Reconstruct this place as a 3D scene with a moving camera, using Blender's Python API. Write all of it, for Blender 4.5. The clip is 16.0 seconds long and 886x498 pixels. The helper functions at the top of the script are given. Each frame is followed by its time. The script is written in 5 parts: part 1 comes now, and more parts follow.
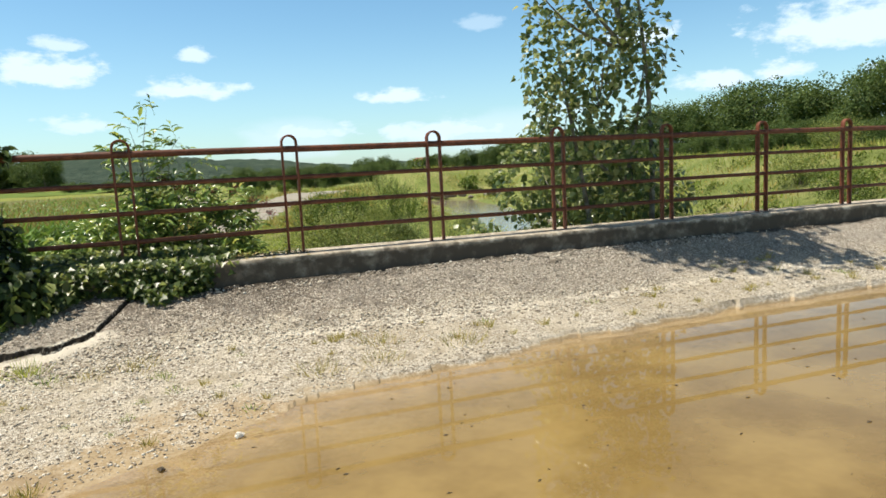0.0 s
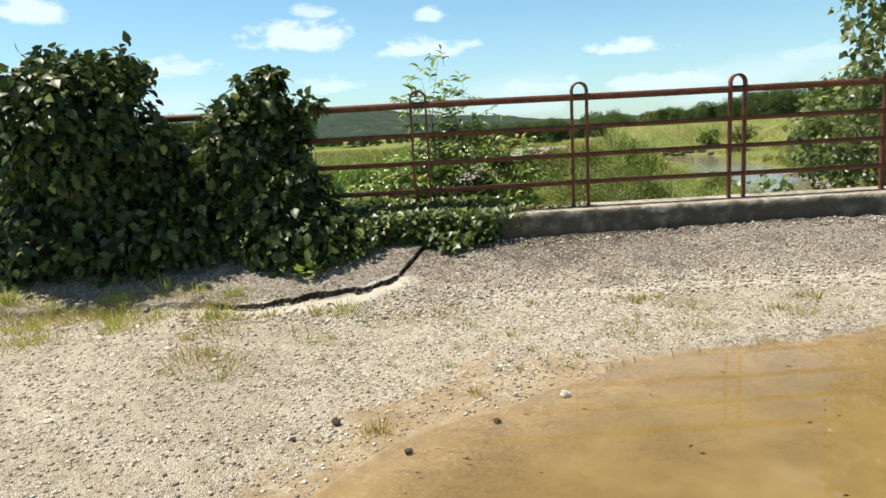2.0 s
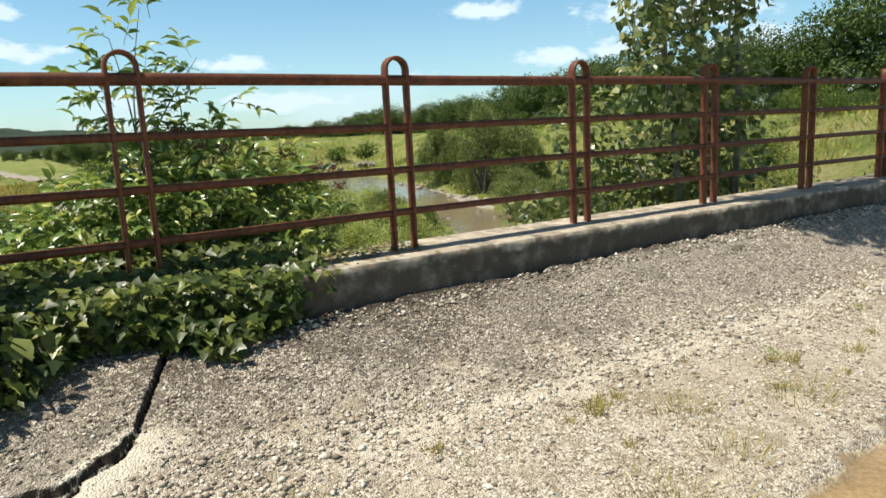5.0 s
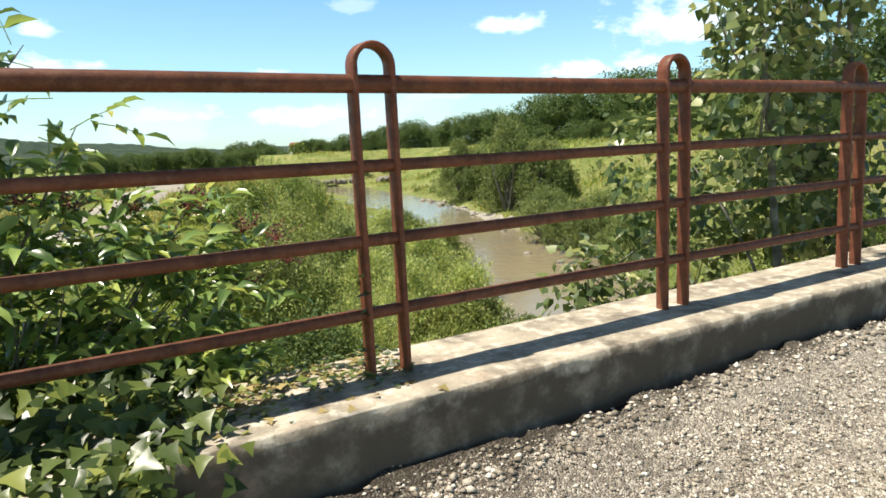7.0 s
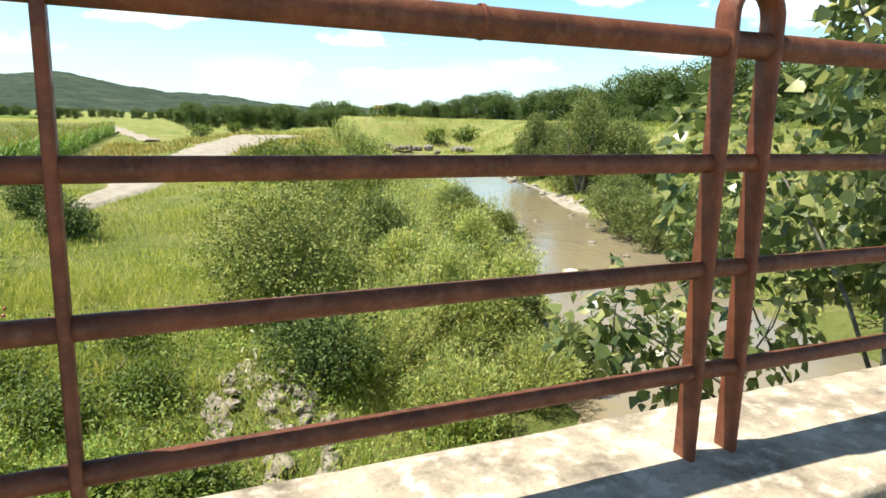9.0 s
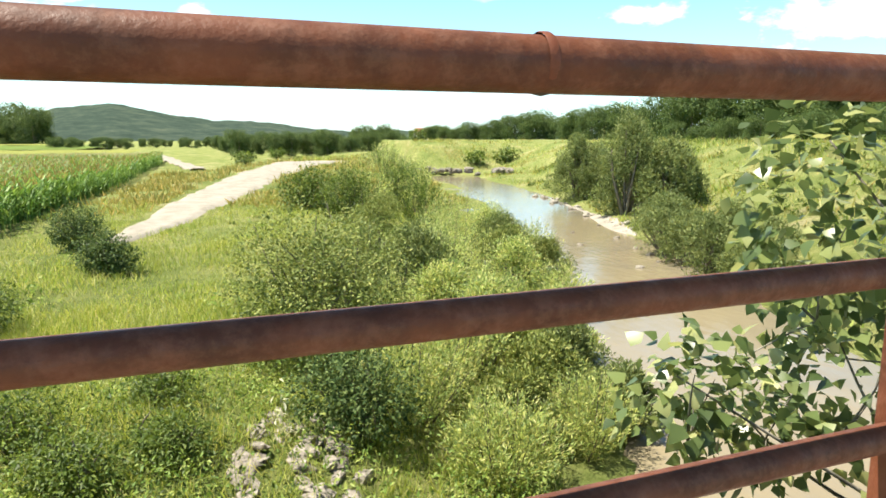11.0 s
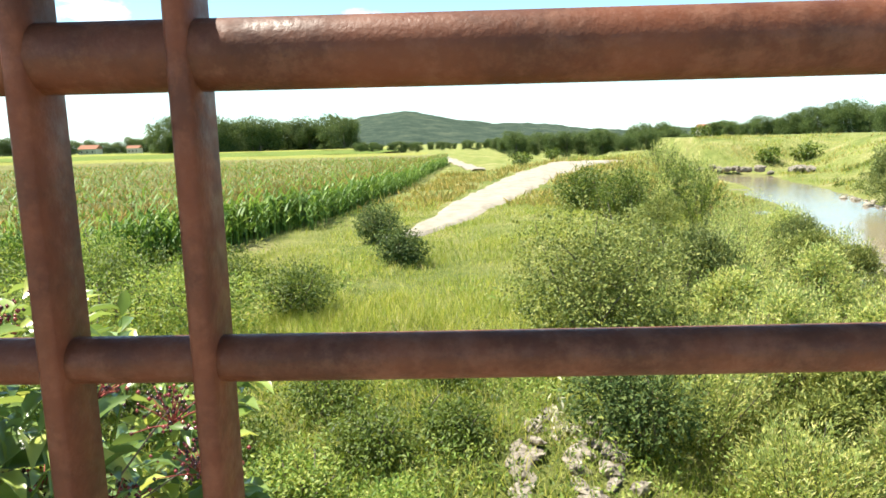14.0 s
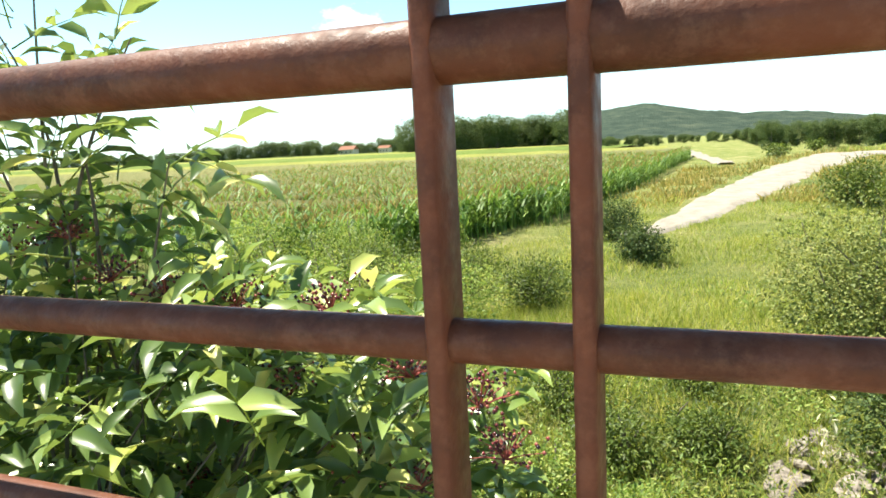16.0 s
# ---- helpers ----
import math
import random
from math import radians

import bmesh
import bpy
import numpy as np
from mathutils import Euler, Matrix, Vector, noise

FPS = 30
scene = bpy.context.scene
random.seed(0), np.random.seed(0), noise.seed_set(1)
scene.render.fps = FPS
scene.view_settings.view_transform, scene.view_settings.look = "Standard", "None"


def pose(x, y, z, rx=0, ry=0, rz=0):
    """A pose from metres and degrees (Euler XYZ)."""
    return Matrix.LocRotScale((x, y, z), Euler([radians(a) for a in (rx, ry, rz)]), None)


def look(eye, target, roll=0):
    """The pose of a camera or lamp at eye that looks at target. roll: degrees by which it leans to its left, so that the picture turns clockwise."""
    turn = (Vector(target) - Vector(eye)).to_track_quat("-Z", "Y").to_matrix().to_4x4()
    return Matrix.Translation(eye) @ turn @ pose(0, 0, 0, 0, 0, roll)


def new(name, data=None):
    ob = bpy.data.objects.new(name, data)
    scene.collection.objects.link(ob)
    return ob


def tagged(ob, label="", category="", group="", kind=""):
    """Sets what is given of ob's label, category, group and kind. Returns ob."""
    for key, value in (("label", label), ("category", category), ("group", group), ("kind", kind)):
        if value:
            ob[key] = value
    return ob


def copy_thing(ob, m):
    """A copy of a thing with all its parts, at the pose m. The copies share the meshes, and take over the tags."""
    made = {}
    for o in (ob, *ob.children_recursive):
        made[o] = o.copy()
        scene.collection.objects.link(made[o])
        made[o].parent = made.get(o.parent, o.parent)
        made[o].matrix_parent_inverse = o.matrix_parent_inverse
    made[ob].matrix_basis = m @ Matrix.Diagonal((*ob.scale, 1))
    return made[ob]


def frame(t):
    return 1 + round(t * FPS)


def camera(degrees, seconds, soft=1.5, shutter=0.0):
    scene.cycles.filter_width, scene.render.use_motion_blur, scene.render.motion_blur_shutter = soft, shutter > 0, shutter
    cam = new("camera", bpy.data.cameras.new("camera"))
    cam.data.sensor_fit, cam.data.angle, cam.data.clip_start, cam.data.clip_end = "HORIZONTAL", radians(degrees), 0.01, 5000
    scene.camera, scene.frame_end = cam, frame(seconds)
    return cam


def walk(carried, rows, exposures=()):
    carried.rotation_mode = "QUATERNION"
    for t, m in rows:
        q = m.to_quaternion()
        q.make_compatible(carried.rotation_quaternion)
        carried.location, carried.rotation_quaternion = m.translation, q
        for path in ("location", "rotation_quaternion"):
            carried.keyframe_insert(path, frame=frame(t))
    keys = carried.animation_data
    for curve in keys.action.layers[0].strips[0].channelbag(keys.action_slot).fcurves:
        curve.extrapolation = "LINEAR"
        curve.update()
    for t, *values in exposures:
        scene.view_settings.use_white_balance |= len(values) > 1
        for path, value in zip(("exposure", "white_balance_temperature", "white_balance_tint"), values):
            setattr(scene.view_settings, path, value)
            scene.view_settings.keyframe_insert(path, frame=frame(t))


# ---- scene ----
EXPOSURES = [(0.0, 0.32), (2.5, 0.27), (4.0, 0.20), (5.0, 0.25), (7.5, 0.70), (9.0, 0.88), (11.5, 1.17), (16.0, 1.25)]
cam = camera(66.1, 16.0, soft=1.65)
PATH = [
    (0.0, 0.541, -6.594, 0.745, 83.16, 2.79, -20.81),
    (0.5, 0.573, -6.511, 0.747, 82.95, 2.05, -14.51),
    (1.0, 0.485, -6.562, 0.751, 82.13, 1.59, -7.99),
    (1.5, 0.294, -6.527, 0.705, 82.09, 0.92, -2.63),
    (2.0, 0.013, -6.214, 0.725, 80.42, 3.07, -2.28),
    (2.5, -0.393, -6.012, 0.684, 79.03, 1.88, -3.52),
    (3.0, -0.498, -5.566, 0.690, 76.47, 2.45, -13.90),
    (3.5, -0.633, -5.120, 0.639, 76.57, 2.70, -24.67),
    (4.0, -0.641, -4.652, 0.657, 78.22, 6.28, -26.20),
    (4.5, -0.639, -4.112, 0.664, 76.64, 3.39, -31.13),
    (5.0, -0.491, -3.514, 0.679, 80.28, 2.67, -33.23),
    (7.5, 0.792, -1.833, 0.780, 81.48, 2.74, -29.96),
    (8.0, 1.091, -1.595, 0.744, 80.78, 3.24, -28.20),
    (8.5, 1.406, -1.389, 0.781, 79.47, 2.34, -27.83),
    (9.0, 1.680, -1.169, 0.811, 79.10, -1.38, -24.23),
    (11.5, 1.922, -0.613, 0.916, 81.13, 0.89, -18.76),
    (12.0, 1.923, -0.604, 0.913, 81.04, 0.67, -14.67),
    (12.5, 1.878, -0.595, 0.911, 80.85, 0.90, -10.96),
    (13.0, 1.848, -0.595, 0.911, 80.93, 1.14, -6.43),
    (13.5, 1.823, -0.584, 0.910, 80.98, 1.12, -2.65),
    (14.0, 1.797, -0.589, 0.909, 81.09, 1.44, 1.58),
    (14.5, 1.764, -0.580, 0.910, 80.98, 0.88, 6.00),
    (15.0, 1.729, -0.579, 0.907, 81.03, 1.58, 10.88),
    (15.5, 1.709, -0.588, 0.908, 81.22, 1.97, 16.50),
    (16.0, 1.663, -0.587, 0.903, 81.46, 2.81, 20.91),
]
walk(cam, [(r[0], pose(*r[1:])) for r in PATH], EXPOSURES)

# ---- sky, sun ----
SUN_WAY = Vector((0.42, -0.12, -1.0)).normalized()
world = bpy.data.worlds.new("sky")
scene.world = world
world.use_nodes = True
wn, wl = world.node_tree.nodes, world.node_tree.links


def wnode(kind, **values):
    n = wn.new(kind)
    for k, v in values.items():
        n.inputs[k].default_value = v
    return n


sky = wn.new("ShaderNodeTexSky")
sky.sky_type, sky.sun_disc = "NISHITA", False
sky.sun_elevation = math.asin(-SUN_WAY.z)
sky.sun_rotation = math.atan2(-SUN_WAY.x, -SUN_WAY.y)
sky.dust_density, sky.air_density, sky.ozone_density = 0.6, 1.0, 2.0
coord = wn.new("ShaderNodeTexCoord")
sep = wn.new("ShaderNodeSeparateXYZ")
wl.new(coord.outputs["Generated"], sep.inputs[0])


def wmath(op, a, b=None):
    n = wn.new("ShaderNodeMath")
    n.operation = op
    for i, v in enumerate((a, b)):
        if v is None:
            continue
        if isinstance(v, (int, float)):
            n.inputs[i].default_value = v
        else:
            wl.new(v, n.inputs[i])
    return n.outputs[0]


def wrange(v, a, b):
    n = wn.new("ShaderNodeMapRange")
    n.interpolation_type = "SMOOTHSTEP"
    n.inputs[1].default_value, n.inputs[2].default_value = a, b
    wl.new(v, n.inputs[0])
    return n.outputs[0]


# small fair-weather cumulus, each at its bearing, and a pale cloud bank along the horizon
comb = wn.new("ShaderNodeCombineXYZ")
wl.new(sep.outputs[0], comb.inputs[0])
wl.new(sep.outputs[1], comb.inputs[1])
wl.new(wmath("MULTIPLY", sep.outputs[2], 2.2), comb.inputs[2])
cn = wnode("ShaderNodeTexNoise", Scale=5.4, Detail=5.0, Roughness=0.47)
wl.new(comb.outputs[0], cn.inputs["Vector"])
fray = wnode("ShaderNodeTexNoise", Scale=26.0, Detail=6.0, Roughness=0.6)
wl.new(comb.outputs[0], fray.inputs["Vector"])
fray_off = wmath("MULTIPLY", wmath("SUBTRACT", fray.outputs[0], 0.5), 2.6)


def wdot(way):
    n = wn.new("ShaderNodeVectorMath")
    n.operation = "DOT_PRODUCT"
    wl.new(coord.outputs["Generated"], n.inputs[0])
    n.inputs[1].default_value = way
    return n.outputs["Value"]


def cumulus(az, el, wide, tall, full=1.0):
    """A cloud with a frayed top and a flatter base; bearing and half sizes in degrees."""
    a, e = radians(az), radians(el)
    right = (math.cos(a), -math.sin(a), 0.0)
    up = (-math.sin(e) * math.sin(a), -math.sin(e) * math.cos(a), math.cos(e))
    u = wmath("DIVIDE", wdot(right), radians(wide))
    v = wmath("DIVIDE", wdot(up), radians(tall))
    v = wmath("MAXIMUM", v, wmath("MULTIPLY", v, -1.6))
    far = wmath("SQRT", wmath("ADD", wmath("MULTIPLY", u, u), wmath("MULTIPLY", v, v)))
    front = wrange(wdot((math.cos(e) * math.sin(a), math.cos(e) * math.cos(a), math.sin(e))), 0.5, 0.6)
    return wmath("MULTIPLY", wmath("MULTIPLY", wrange(wmath("ADD", far, fray_off), 1.25, 0.45), front), full)


heap = wmath("MULTIPLY", wrange(cn.outputs[0], 0.62, 0.74), wrange(sep.outputs[2], 0.22, 0.30))
bank = wmath("MULTIPLY", wrange(wmath("ADD", cn.outputs[0], wmath("MULTIPLY", fray_off, 0.06)), 0.40, 0.62),
             wmath("MULTIPLY", wrange(sep.outputs[2], 0.010, 0.030), wrange(sep.outputs[2], 0.10, 0.055)))
heap = wmath("MAXIMUM", heap, wmath("MULTIPLY", bank, 0.55))
for spot in ((-8.8, 8.0, 4.4, 1.4), (-7.6, 9.9, 1.6, 0.6, 0.8), (1.6, 9.3, 1.2, 0.7, 0.9), (1.2, 6.7, 3.8, 1.0), (17.0, 5.9, 3.0, 0.8), (-6.9, 4.2, 2.8, 0.8, 0.8),
             (51.5, 8.3, 6.4, 2.4), (46.7, 5.7, 2.2, 0.9), (42.8, 5.5, 3.0, 0.9), (10.5, 3.2, 4.5, 0.9, 0.8), (24.4, 11.2, 1.8, 0.8, 0.4), (37.0, 9.2, 2.9, 1.0), (20.6, 2.9, 5.2, 1.2, 0.9),
             (-27.5, 9.9, 2.6, 1.2), (57.0, 5.5, 4.0, 1.2), (31.0, 4.2, 3.0, 0.8, 0.6), (-19.0, 6.0, 3.4, 1.0, 0.8), (68.0, 9.0, 5.0, 1.8), (-40.0, 7.0, 4.5, 1.3)):
    heap = wmath("MAXIMUM", heap, cumulus(*spot))
haze = wmath("MULTIPLY", wrange(sep.outputs[2], 0.24, -0.04), 0.24)
mask = wmath("MAXIMUM", heap, haze)
tint = wn.new("ShaderNodeMix")
tint.data_type = "RGBA"
tint.inputs[7].default_value = (8.2, 9.9, 11.2, 1)
wl.new(mask, tint.inputs[0])
blue = wn.new("ShaderNodeMix")
blue.data_type, blue.blend_type = "RGBA", "MULTIPLY"
blue.inputs[0].default_value = 1.0
zenith = wn.new("ShaderNodeMix")
zenith.data_type = "RGBA"
zenith.inputs[6].default_value, zenith.inputs[7].default_value = (1.10, 1.46, 1.48, 1), (0.49, 0.54, 0.57, 1)
wl.new(wrange(sep.outputs[2], 0.22, 0.55), zenith.inputs[0])
wl.new(zenith.outputs[2], blue.inputs[7])
wl.new(sky.outputs[0], blue.inputs[6])
wl.new(blue.outputs[2], tint.inputs[6])
bg = wn["Background"]
wl.new(tint.outputs[2], bg.inputs[0])
bg.inputs[1].default_value = 0.085

sun = new("sun", bpy.data.lights.new("sun", "SUN"))
sun.data.energy, sun.data.angle, sun.data.color = 5.0, radians(0.55), (1.0, 0.92, 0.79)
sun.matrix_world = look(Vector((0, 0, 30)), Vector((0, 0, 30)) + SUN_WAY)

# ---- materials ----


class Mat:
    """A node material with short ways to add and join nodes."""

    def __init__(self, name, rough=0.8, metal=0.0, spec=0.5):
        self.m = bpy.data.materials.new(name)
        self.m.use_nodes = True
        self.t = self.m.node_tree
        self.b = self.t.nodes["Principled BSDF"]
        self.b.inputs["Roughness"].default_value = rough
        self.b.inputs["Metallic"].default_value = metal
        self.b.inputs["Specular IOR Level"].default_value = spec
        self.geo = self.t.nodes.new("ShaderNodeNewGeometry")
        self.pos = self.geo.outputs["Position"]

    def put(self, out, socket):
        if isinstance(out, (int, float)):
            socket.default_value = out
        elif isinstance(out, tuple):
            socket.default_value = out if len(out) == 4 else (*out, 1)
        else:
            self.t.links.new(out, socket)

    def noise(self, scale, detail=4.0, rough=0.55, vec=None, stretch=None):
        n = self.t.nodes.new("ShaderNodeTexNoise")
        n.inputs["Scale"].default_value, n.inputs["Detail"].default_value = scale, detail
        n.inputs["Roughness"].default_value = rough
        v = vec or self.pos
        if stretch:
            k = self.t.nodes.new("ShaderNodeVectorMath")
            k.operation = "MULTIPLY"
            k.inputs[1].default_value = stretch
            self.put(v, k.inputs[0])
            v = k.outputs[0]
        self.put(v, n.inputs["Vector"])
        return n.outputs[0]

    def voronoi(self, scale, out="Color", feature="F1"):
        n = self.t.nodes.new("ShaderNodeTexVoronoi")
        n.feature = feature
        n.inputs["Scale"].default_value = scale
        self.put(self.pos, n.inputs["Vector"])
        return n.outputs[out]

    def math(self, op, a, b=0.0):
        n = self.t.nodes.new("ShaderNodeMath")
        n.operation = op
        self.put(a, n.inputs[0])
        self.put(b, n.inputs[1])
        return n.outputs[0]

    def step(self, v, a, b, lo=0.0, hi=1.0):
        n = self.t.nodes.new("ShaderNodeMapRange")
        n.interpolation_type = "SMOOTHSTEP"
        for i, x in enumerate((v, a, b, lo, hi)):
            self.put(x, n.inputs[i])
        return n.outputs[0]

    def mix(self, f, a, b):
        n = self.t.nodes.new("ShaderNodeMix")
        n.data_type = "RGBA"
        self.put(f, n.inputs[0])
        self.put(a, n.inputs[6])
        self.put(b, n.inputs[7])
        return n.outputs[2]

    def ramp(self, v, stops):
        n = self.t.nodes.new("ShaderNodeValToRGB")
        e = n.color_ramp.elements
        while len(e) < len(stops):
            e.new(0.5)
        for el, (at, c) in zip(e, stops):
            el.position, el.color = at, (*c, 1)
        self.put(v, n.inputs[0])
        return n.outputs[0]

    def part(self, axis):
        n = self.t.nodes.new("ShaderNodeSeparateXYZ")
        self.put(self.pos, n.inputs[0])
        return n.outputs[axis]

    def color(self, c):
        self.put(c, self.b.inputs["Base Color"])
        return self

    def rough(self, r):
        self.put(r, self.b.inputs["Roughness"])
        return self

    def bump(self, h, dist=0.01, strength=1.0):
        n = self.t.nodes.new("ShaderNodeBump")
        n.inputs["Strength"].default_value, n.inputs["Distance"].default_value = strength, dist
        self.put(h, n.inputs["Height"])
        if self.b.inputs["Normal"].links:
            self.t.links.new(self.b.inputs["Normal"].links[0].from_socket, n.inputs["Normal"])
        self.t.links.new(n.outputs[0], self.b.inputs["Normal"])
        return self


def leaf_material(name, stops, translucent=0.35, rough=0.45, spec=0.4, patch=0.0, patch_scale=0.5):
    """Leaves: each one its own green out of stops, light passing through them."""
    stops = [(at, tuple(min(0.6, k * q) for k, q in zip((1.92, 1.72, 1.34), col))) for at, col in stops]
    m = Mat(name, rough, spec=spec)
    c = m.ramp(m.geo.outputs["Random Per Island"], stops)
    if patch:
        c = m.mix(m.step(m.noise(patch_scale, 3.0), 0.4, 0.65, 0.0, patch), c, stops[0][1])
    m.color(c)
    tr = m.t.nodes.new("ShaderNodeBsdfTranslucent")
    hue = m.t.nodes.new("ShaderNodeHueSaturation")
    hue.inputs["Hue"].default_value, hue.inputs["Value"].default_value, hue.inputs["Saturation"].default_value = 0.478, 1.55, 1.08
    m.put(c, hue.inputs["Color"])
    m.put(hue.outputs[0], tr.inputs["Color"])
    mixed = m.t.nodes.new("ShaderNodeMixShader")
    mixed.inputs[0].default_value = translucent
    m.t.links.new(m.b.outputs[0], mixed.inputs[1])
    m.t.links.new(tr.outputs[0], mixed.inputs[2])
    m.t.links.new(mixed.outputs[0], m.t.nodes["Material Output"].inputs[0])
    return m.m


def rust_material(name, light, dark, streak):
    m = Mat(name, 0.6, 0.0, 0.30)
    n = m.noise(9.0, 6.0, 0.65)
    c = m.mix(m.step(n, 0.35, 0.7), light, dark)
    c = m.mix(m.step(m.noise(70.0, 4.0, 0.6), 0.5, 0.75, 0.0, 0.3), c, streak)
    c = m.mix(m.step(m.noise(14.0, 3.0, stretch=(1, 1, 0.12)), 0.6, 0.75, 0.0, 0.5), c, dark)
    c = m.mix(m.step(m.noise(28.0, 6.0, 0.7), 0.46, 0.66, 0.0, 0.32), c, tuple(1.25 * q for q in streak))
    m.color(c).rough(m.step(m.noise(40.0, 4.0), 0.3, 0.75, 0.42, 0.7))
    return m.bump(m.noise(160.0, 3.0), 0.0012, 0.7).bump(m.noise(25.0, 3.0), 0.0015, 0.4).m


rust_rail = rust_material("rusted red oxide paint on pipe", (0.148, 0.050, 0.024), (0.076, 0.028, 0.015), (0.21, 0.10, 0.062))
rust_bar = rust_material("red oxide paint on flat bar", (0.19, 0.060, 0.029), (0.10, 0.035, 0.019), (0.25, 0.10, 0.055))

m = Mat("weathered concrete", 0.9, spec=0.25)
c = m.ramp(m.noise(3.0, 8.0, 0.65), [(0.25, (0.30, 0.25, 0.185)), (0.5, (0.46, 0.40, 0.305)), (0.75, (0.60, 0.535, 0.42))])
c = m.mix(m.step(m.noise(11.0, 5.0, 0.7), 0.55, 0.70, 0.0, 0.55), c, (0.24, 0.205, 0.155))
c = m.mix(m.step(m.noise(16.0, 4.0), 0.53, 0.62, 0.0, 0.55), c, (0.70, 0.645, 0.53))
c = m.mix(m.step(m.noise(5.0, 4.0), 0.57, 0.70, 0.0, 0.5), c, (0.42, 0.30, 0.215))
c = m.mix(m.step(m.noise(90.0, 2.0), 0.57, 0.72, 0.0, 0.45), c, (0.15, 0.135, 0.11))
# shade of the sides, with some stain, painted in below an uneven line
side_shade = m.math("ADD", m.part(2), m.math("MULTIPLY", m.math("SUBTRACT", m.noise(4.0, 5.0, 0.65), 0.5), 0.22))
c = m.mix(m.math("MULTIPLY", m.step(side_shade, 0.015, -0.05), m.step(m.noise(6.0, 5.0, 0.65), 0.30, 0.55, 0.6, 0.97)), c, (0.085, 0.071, 0.054))
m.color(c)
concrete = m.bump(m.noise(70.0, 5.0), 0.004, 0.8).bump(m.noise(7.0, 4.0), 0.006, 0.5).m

# old asphalt along the kerb, limestone gravel beyond it, wet silt round the puddle
m = Mat("asphalt and limestone gravel", 0.92, spec=0.25)
y, z, x = m.part(1), m.part(2), m.part(0)
cell = m.mix(0.45, m.voronoi(135.0), m.voronoi(62.0))
bw = m.t.nodes.new("ShaderNodeSeparateColor")
m.put(cell, bw.inputs[0])
tone, tone2 = bw.outputs[0], bw.outputs[1]
edge = m.math("ADD", y, m.math("MULTIPLY", m.math("SUBTRACT", m.noise(1.1, 5.0, 0.6), 0.5), 1.1))
edge = m.math("ADD", edge, m.math("MULTIPLY", m.math("SUBTRACT", m.noise(9.0, 4.0, 0.65), 0.5), 0.7))
paved = m.step(edge, -1.28, -0.85)
grey = m.ramp(tone, [(0.18, (0.095, 0.076, 0.057)), (0.45, (0.27, 0.228, 0.178)), (0.65, (0.43, 0.372, 0.295)), (0.82, (0.78, 0.71, 0.59))])
grey = m.mix(m.step(m.noise(2.2, 4.0, 0.6), 0.42, 0.62, 0.0, 0.40), grey, (0.33, 0.295, 0.245))
grey = m.mix(m.step(m.noise(5.5, 4.0, 0.6), 0.5, 0.66, 0.0, 0.5), grey, (0.09, 0.078, 0.062))
white = m.ramp(tone, [(0.15, (0.21, 0.17, 0.12)), (0.38, (0.44, 0.38, 0.29)), (0.62, (0.62, 0.56, 0.45)), (0.85, (0.84, 0.79, 0.68))])
white = m.mix(m.step(m.noise(3.2, 5.0, 0.6), 0.45, 0.62, 0.0, 0.6), white, (0.67, 0.595, 0.46))
white = m.mix(m.step(m.noise(6.5, 4.0, 0.6), 0.52, 0.66, 0.0, 0.55), white, (0.31, 0.255, 0.17))
white = m.mix(m.step(m.noise(0.9, 4.0, 0.6), 0.45, 0.62, 0.0, 0.35), white, (0.40, 0.335, 0.235))
lip = m.step(x, -0.75, -0.1, -1.15, -0.80)
bare = m.math("MULTIPLY", m.step(m.math("SUBTRACT", y, lip), -0.30, -0.16), m.step(m.math("SUBTRACT", y, lip), -0.01, -0.05))
bare = m.math("MULTIPLY", bare, m.math("MULTIPLY", m.step(x, -2.0, -1.7), m.step(x, 0.05, -0.2)))
bare = m.math("MULTIPLY", bare, m.step(m.noise(7.0, 4.0, 0.6), 0.26, 0.4))
slab = m.math("MULTIPLY", m.step(x, 0.1, 0.0), m.step(m.math("SUBTRACT", y, lip), -0.03, 0.02))
grey = m.mix(m.math("MULTIPLY", m.math("MAXIMUM", m.step(x, 1.6, 3.2), m.step(x, 0.1, -0.4, 0.0, 0.7)), m.step(m.noise(30.0, 4.0, 0.7), 0.42, 0.58, 0.10, 0.5)), grey, (0.50, 0.45, 0.37))
bare_tar = m.math("ADD", y, m.math("MULTIPLY", m.math("SUBTRACT", m.noise(1.9, 6.0, 0.68), 0.5), 1.5))
grey = m.mix(m.math("MULTIPLY", m.math("MULTIPLY", m.step(bare_tar, -0.85, -0.40), m.step(x, 2.4, 1.5, 0.0, 1.0)), m.step(tone, 0.70, 0.55, 0.25, 0.8)), grey, (0.105, 0.086, 0.066))
c = m.mix(m.math("MAXIMUM", paved, slab), white, grey)
c = m.mix(m.math("MULTIPLY", bare, m.step(slab, 0.6, 0.2)), c, (0.78, 0.715, 0.585))
chalk = m.math("ADD", y, m.math("MULTIPLY", m.math("SUBTRACT", m.noise(2.3, 4.0, 0.6), 0.5), 0.5))
chalk = m.math("MULTIPLY", m.step(chalk, -1.42, -1.30), m.step(chalk, -1.15, -1.24))
c = m.mix(m.math("MULTIPLY", m.math("MULTIPLY", chalk, m.step(x, 0.2, 0.7)), m.step(m.noise(8.0, 4.0, 0.65), 0.36, 0.56, 0.0, 0.8)), c, (0.78, 0.715, 0.585))
# shade in the crack, on the slab face and in the kerb gap, painted earth-dark
gap_shade = m.t.nodes.new("ShaderNodeAttribute")
gap_shade.attribute_name = "gap_shade"
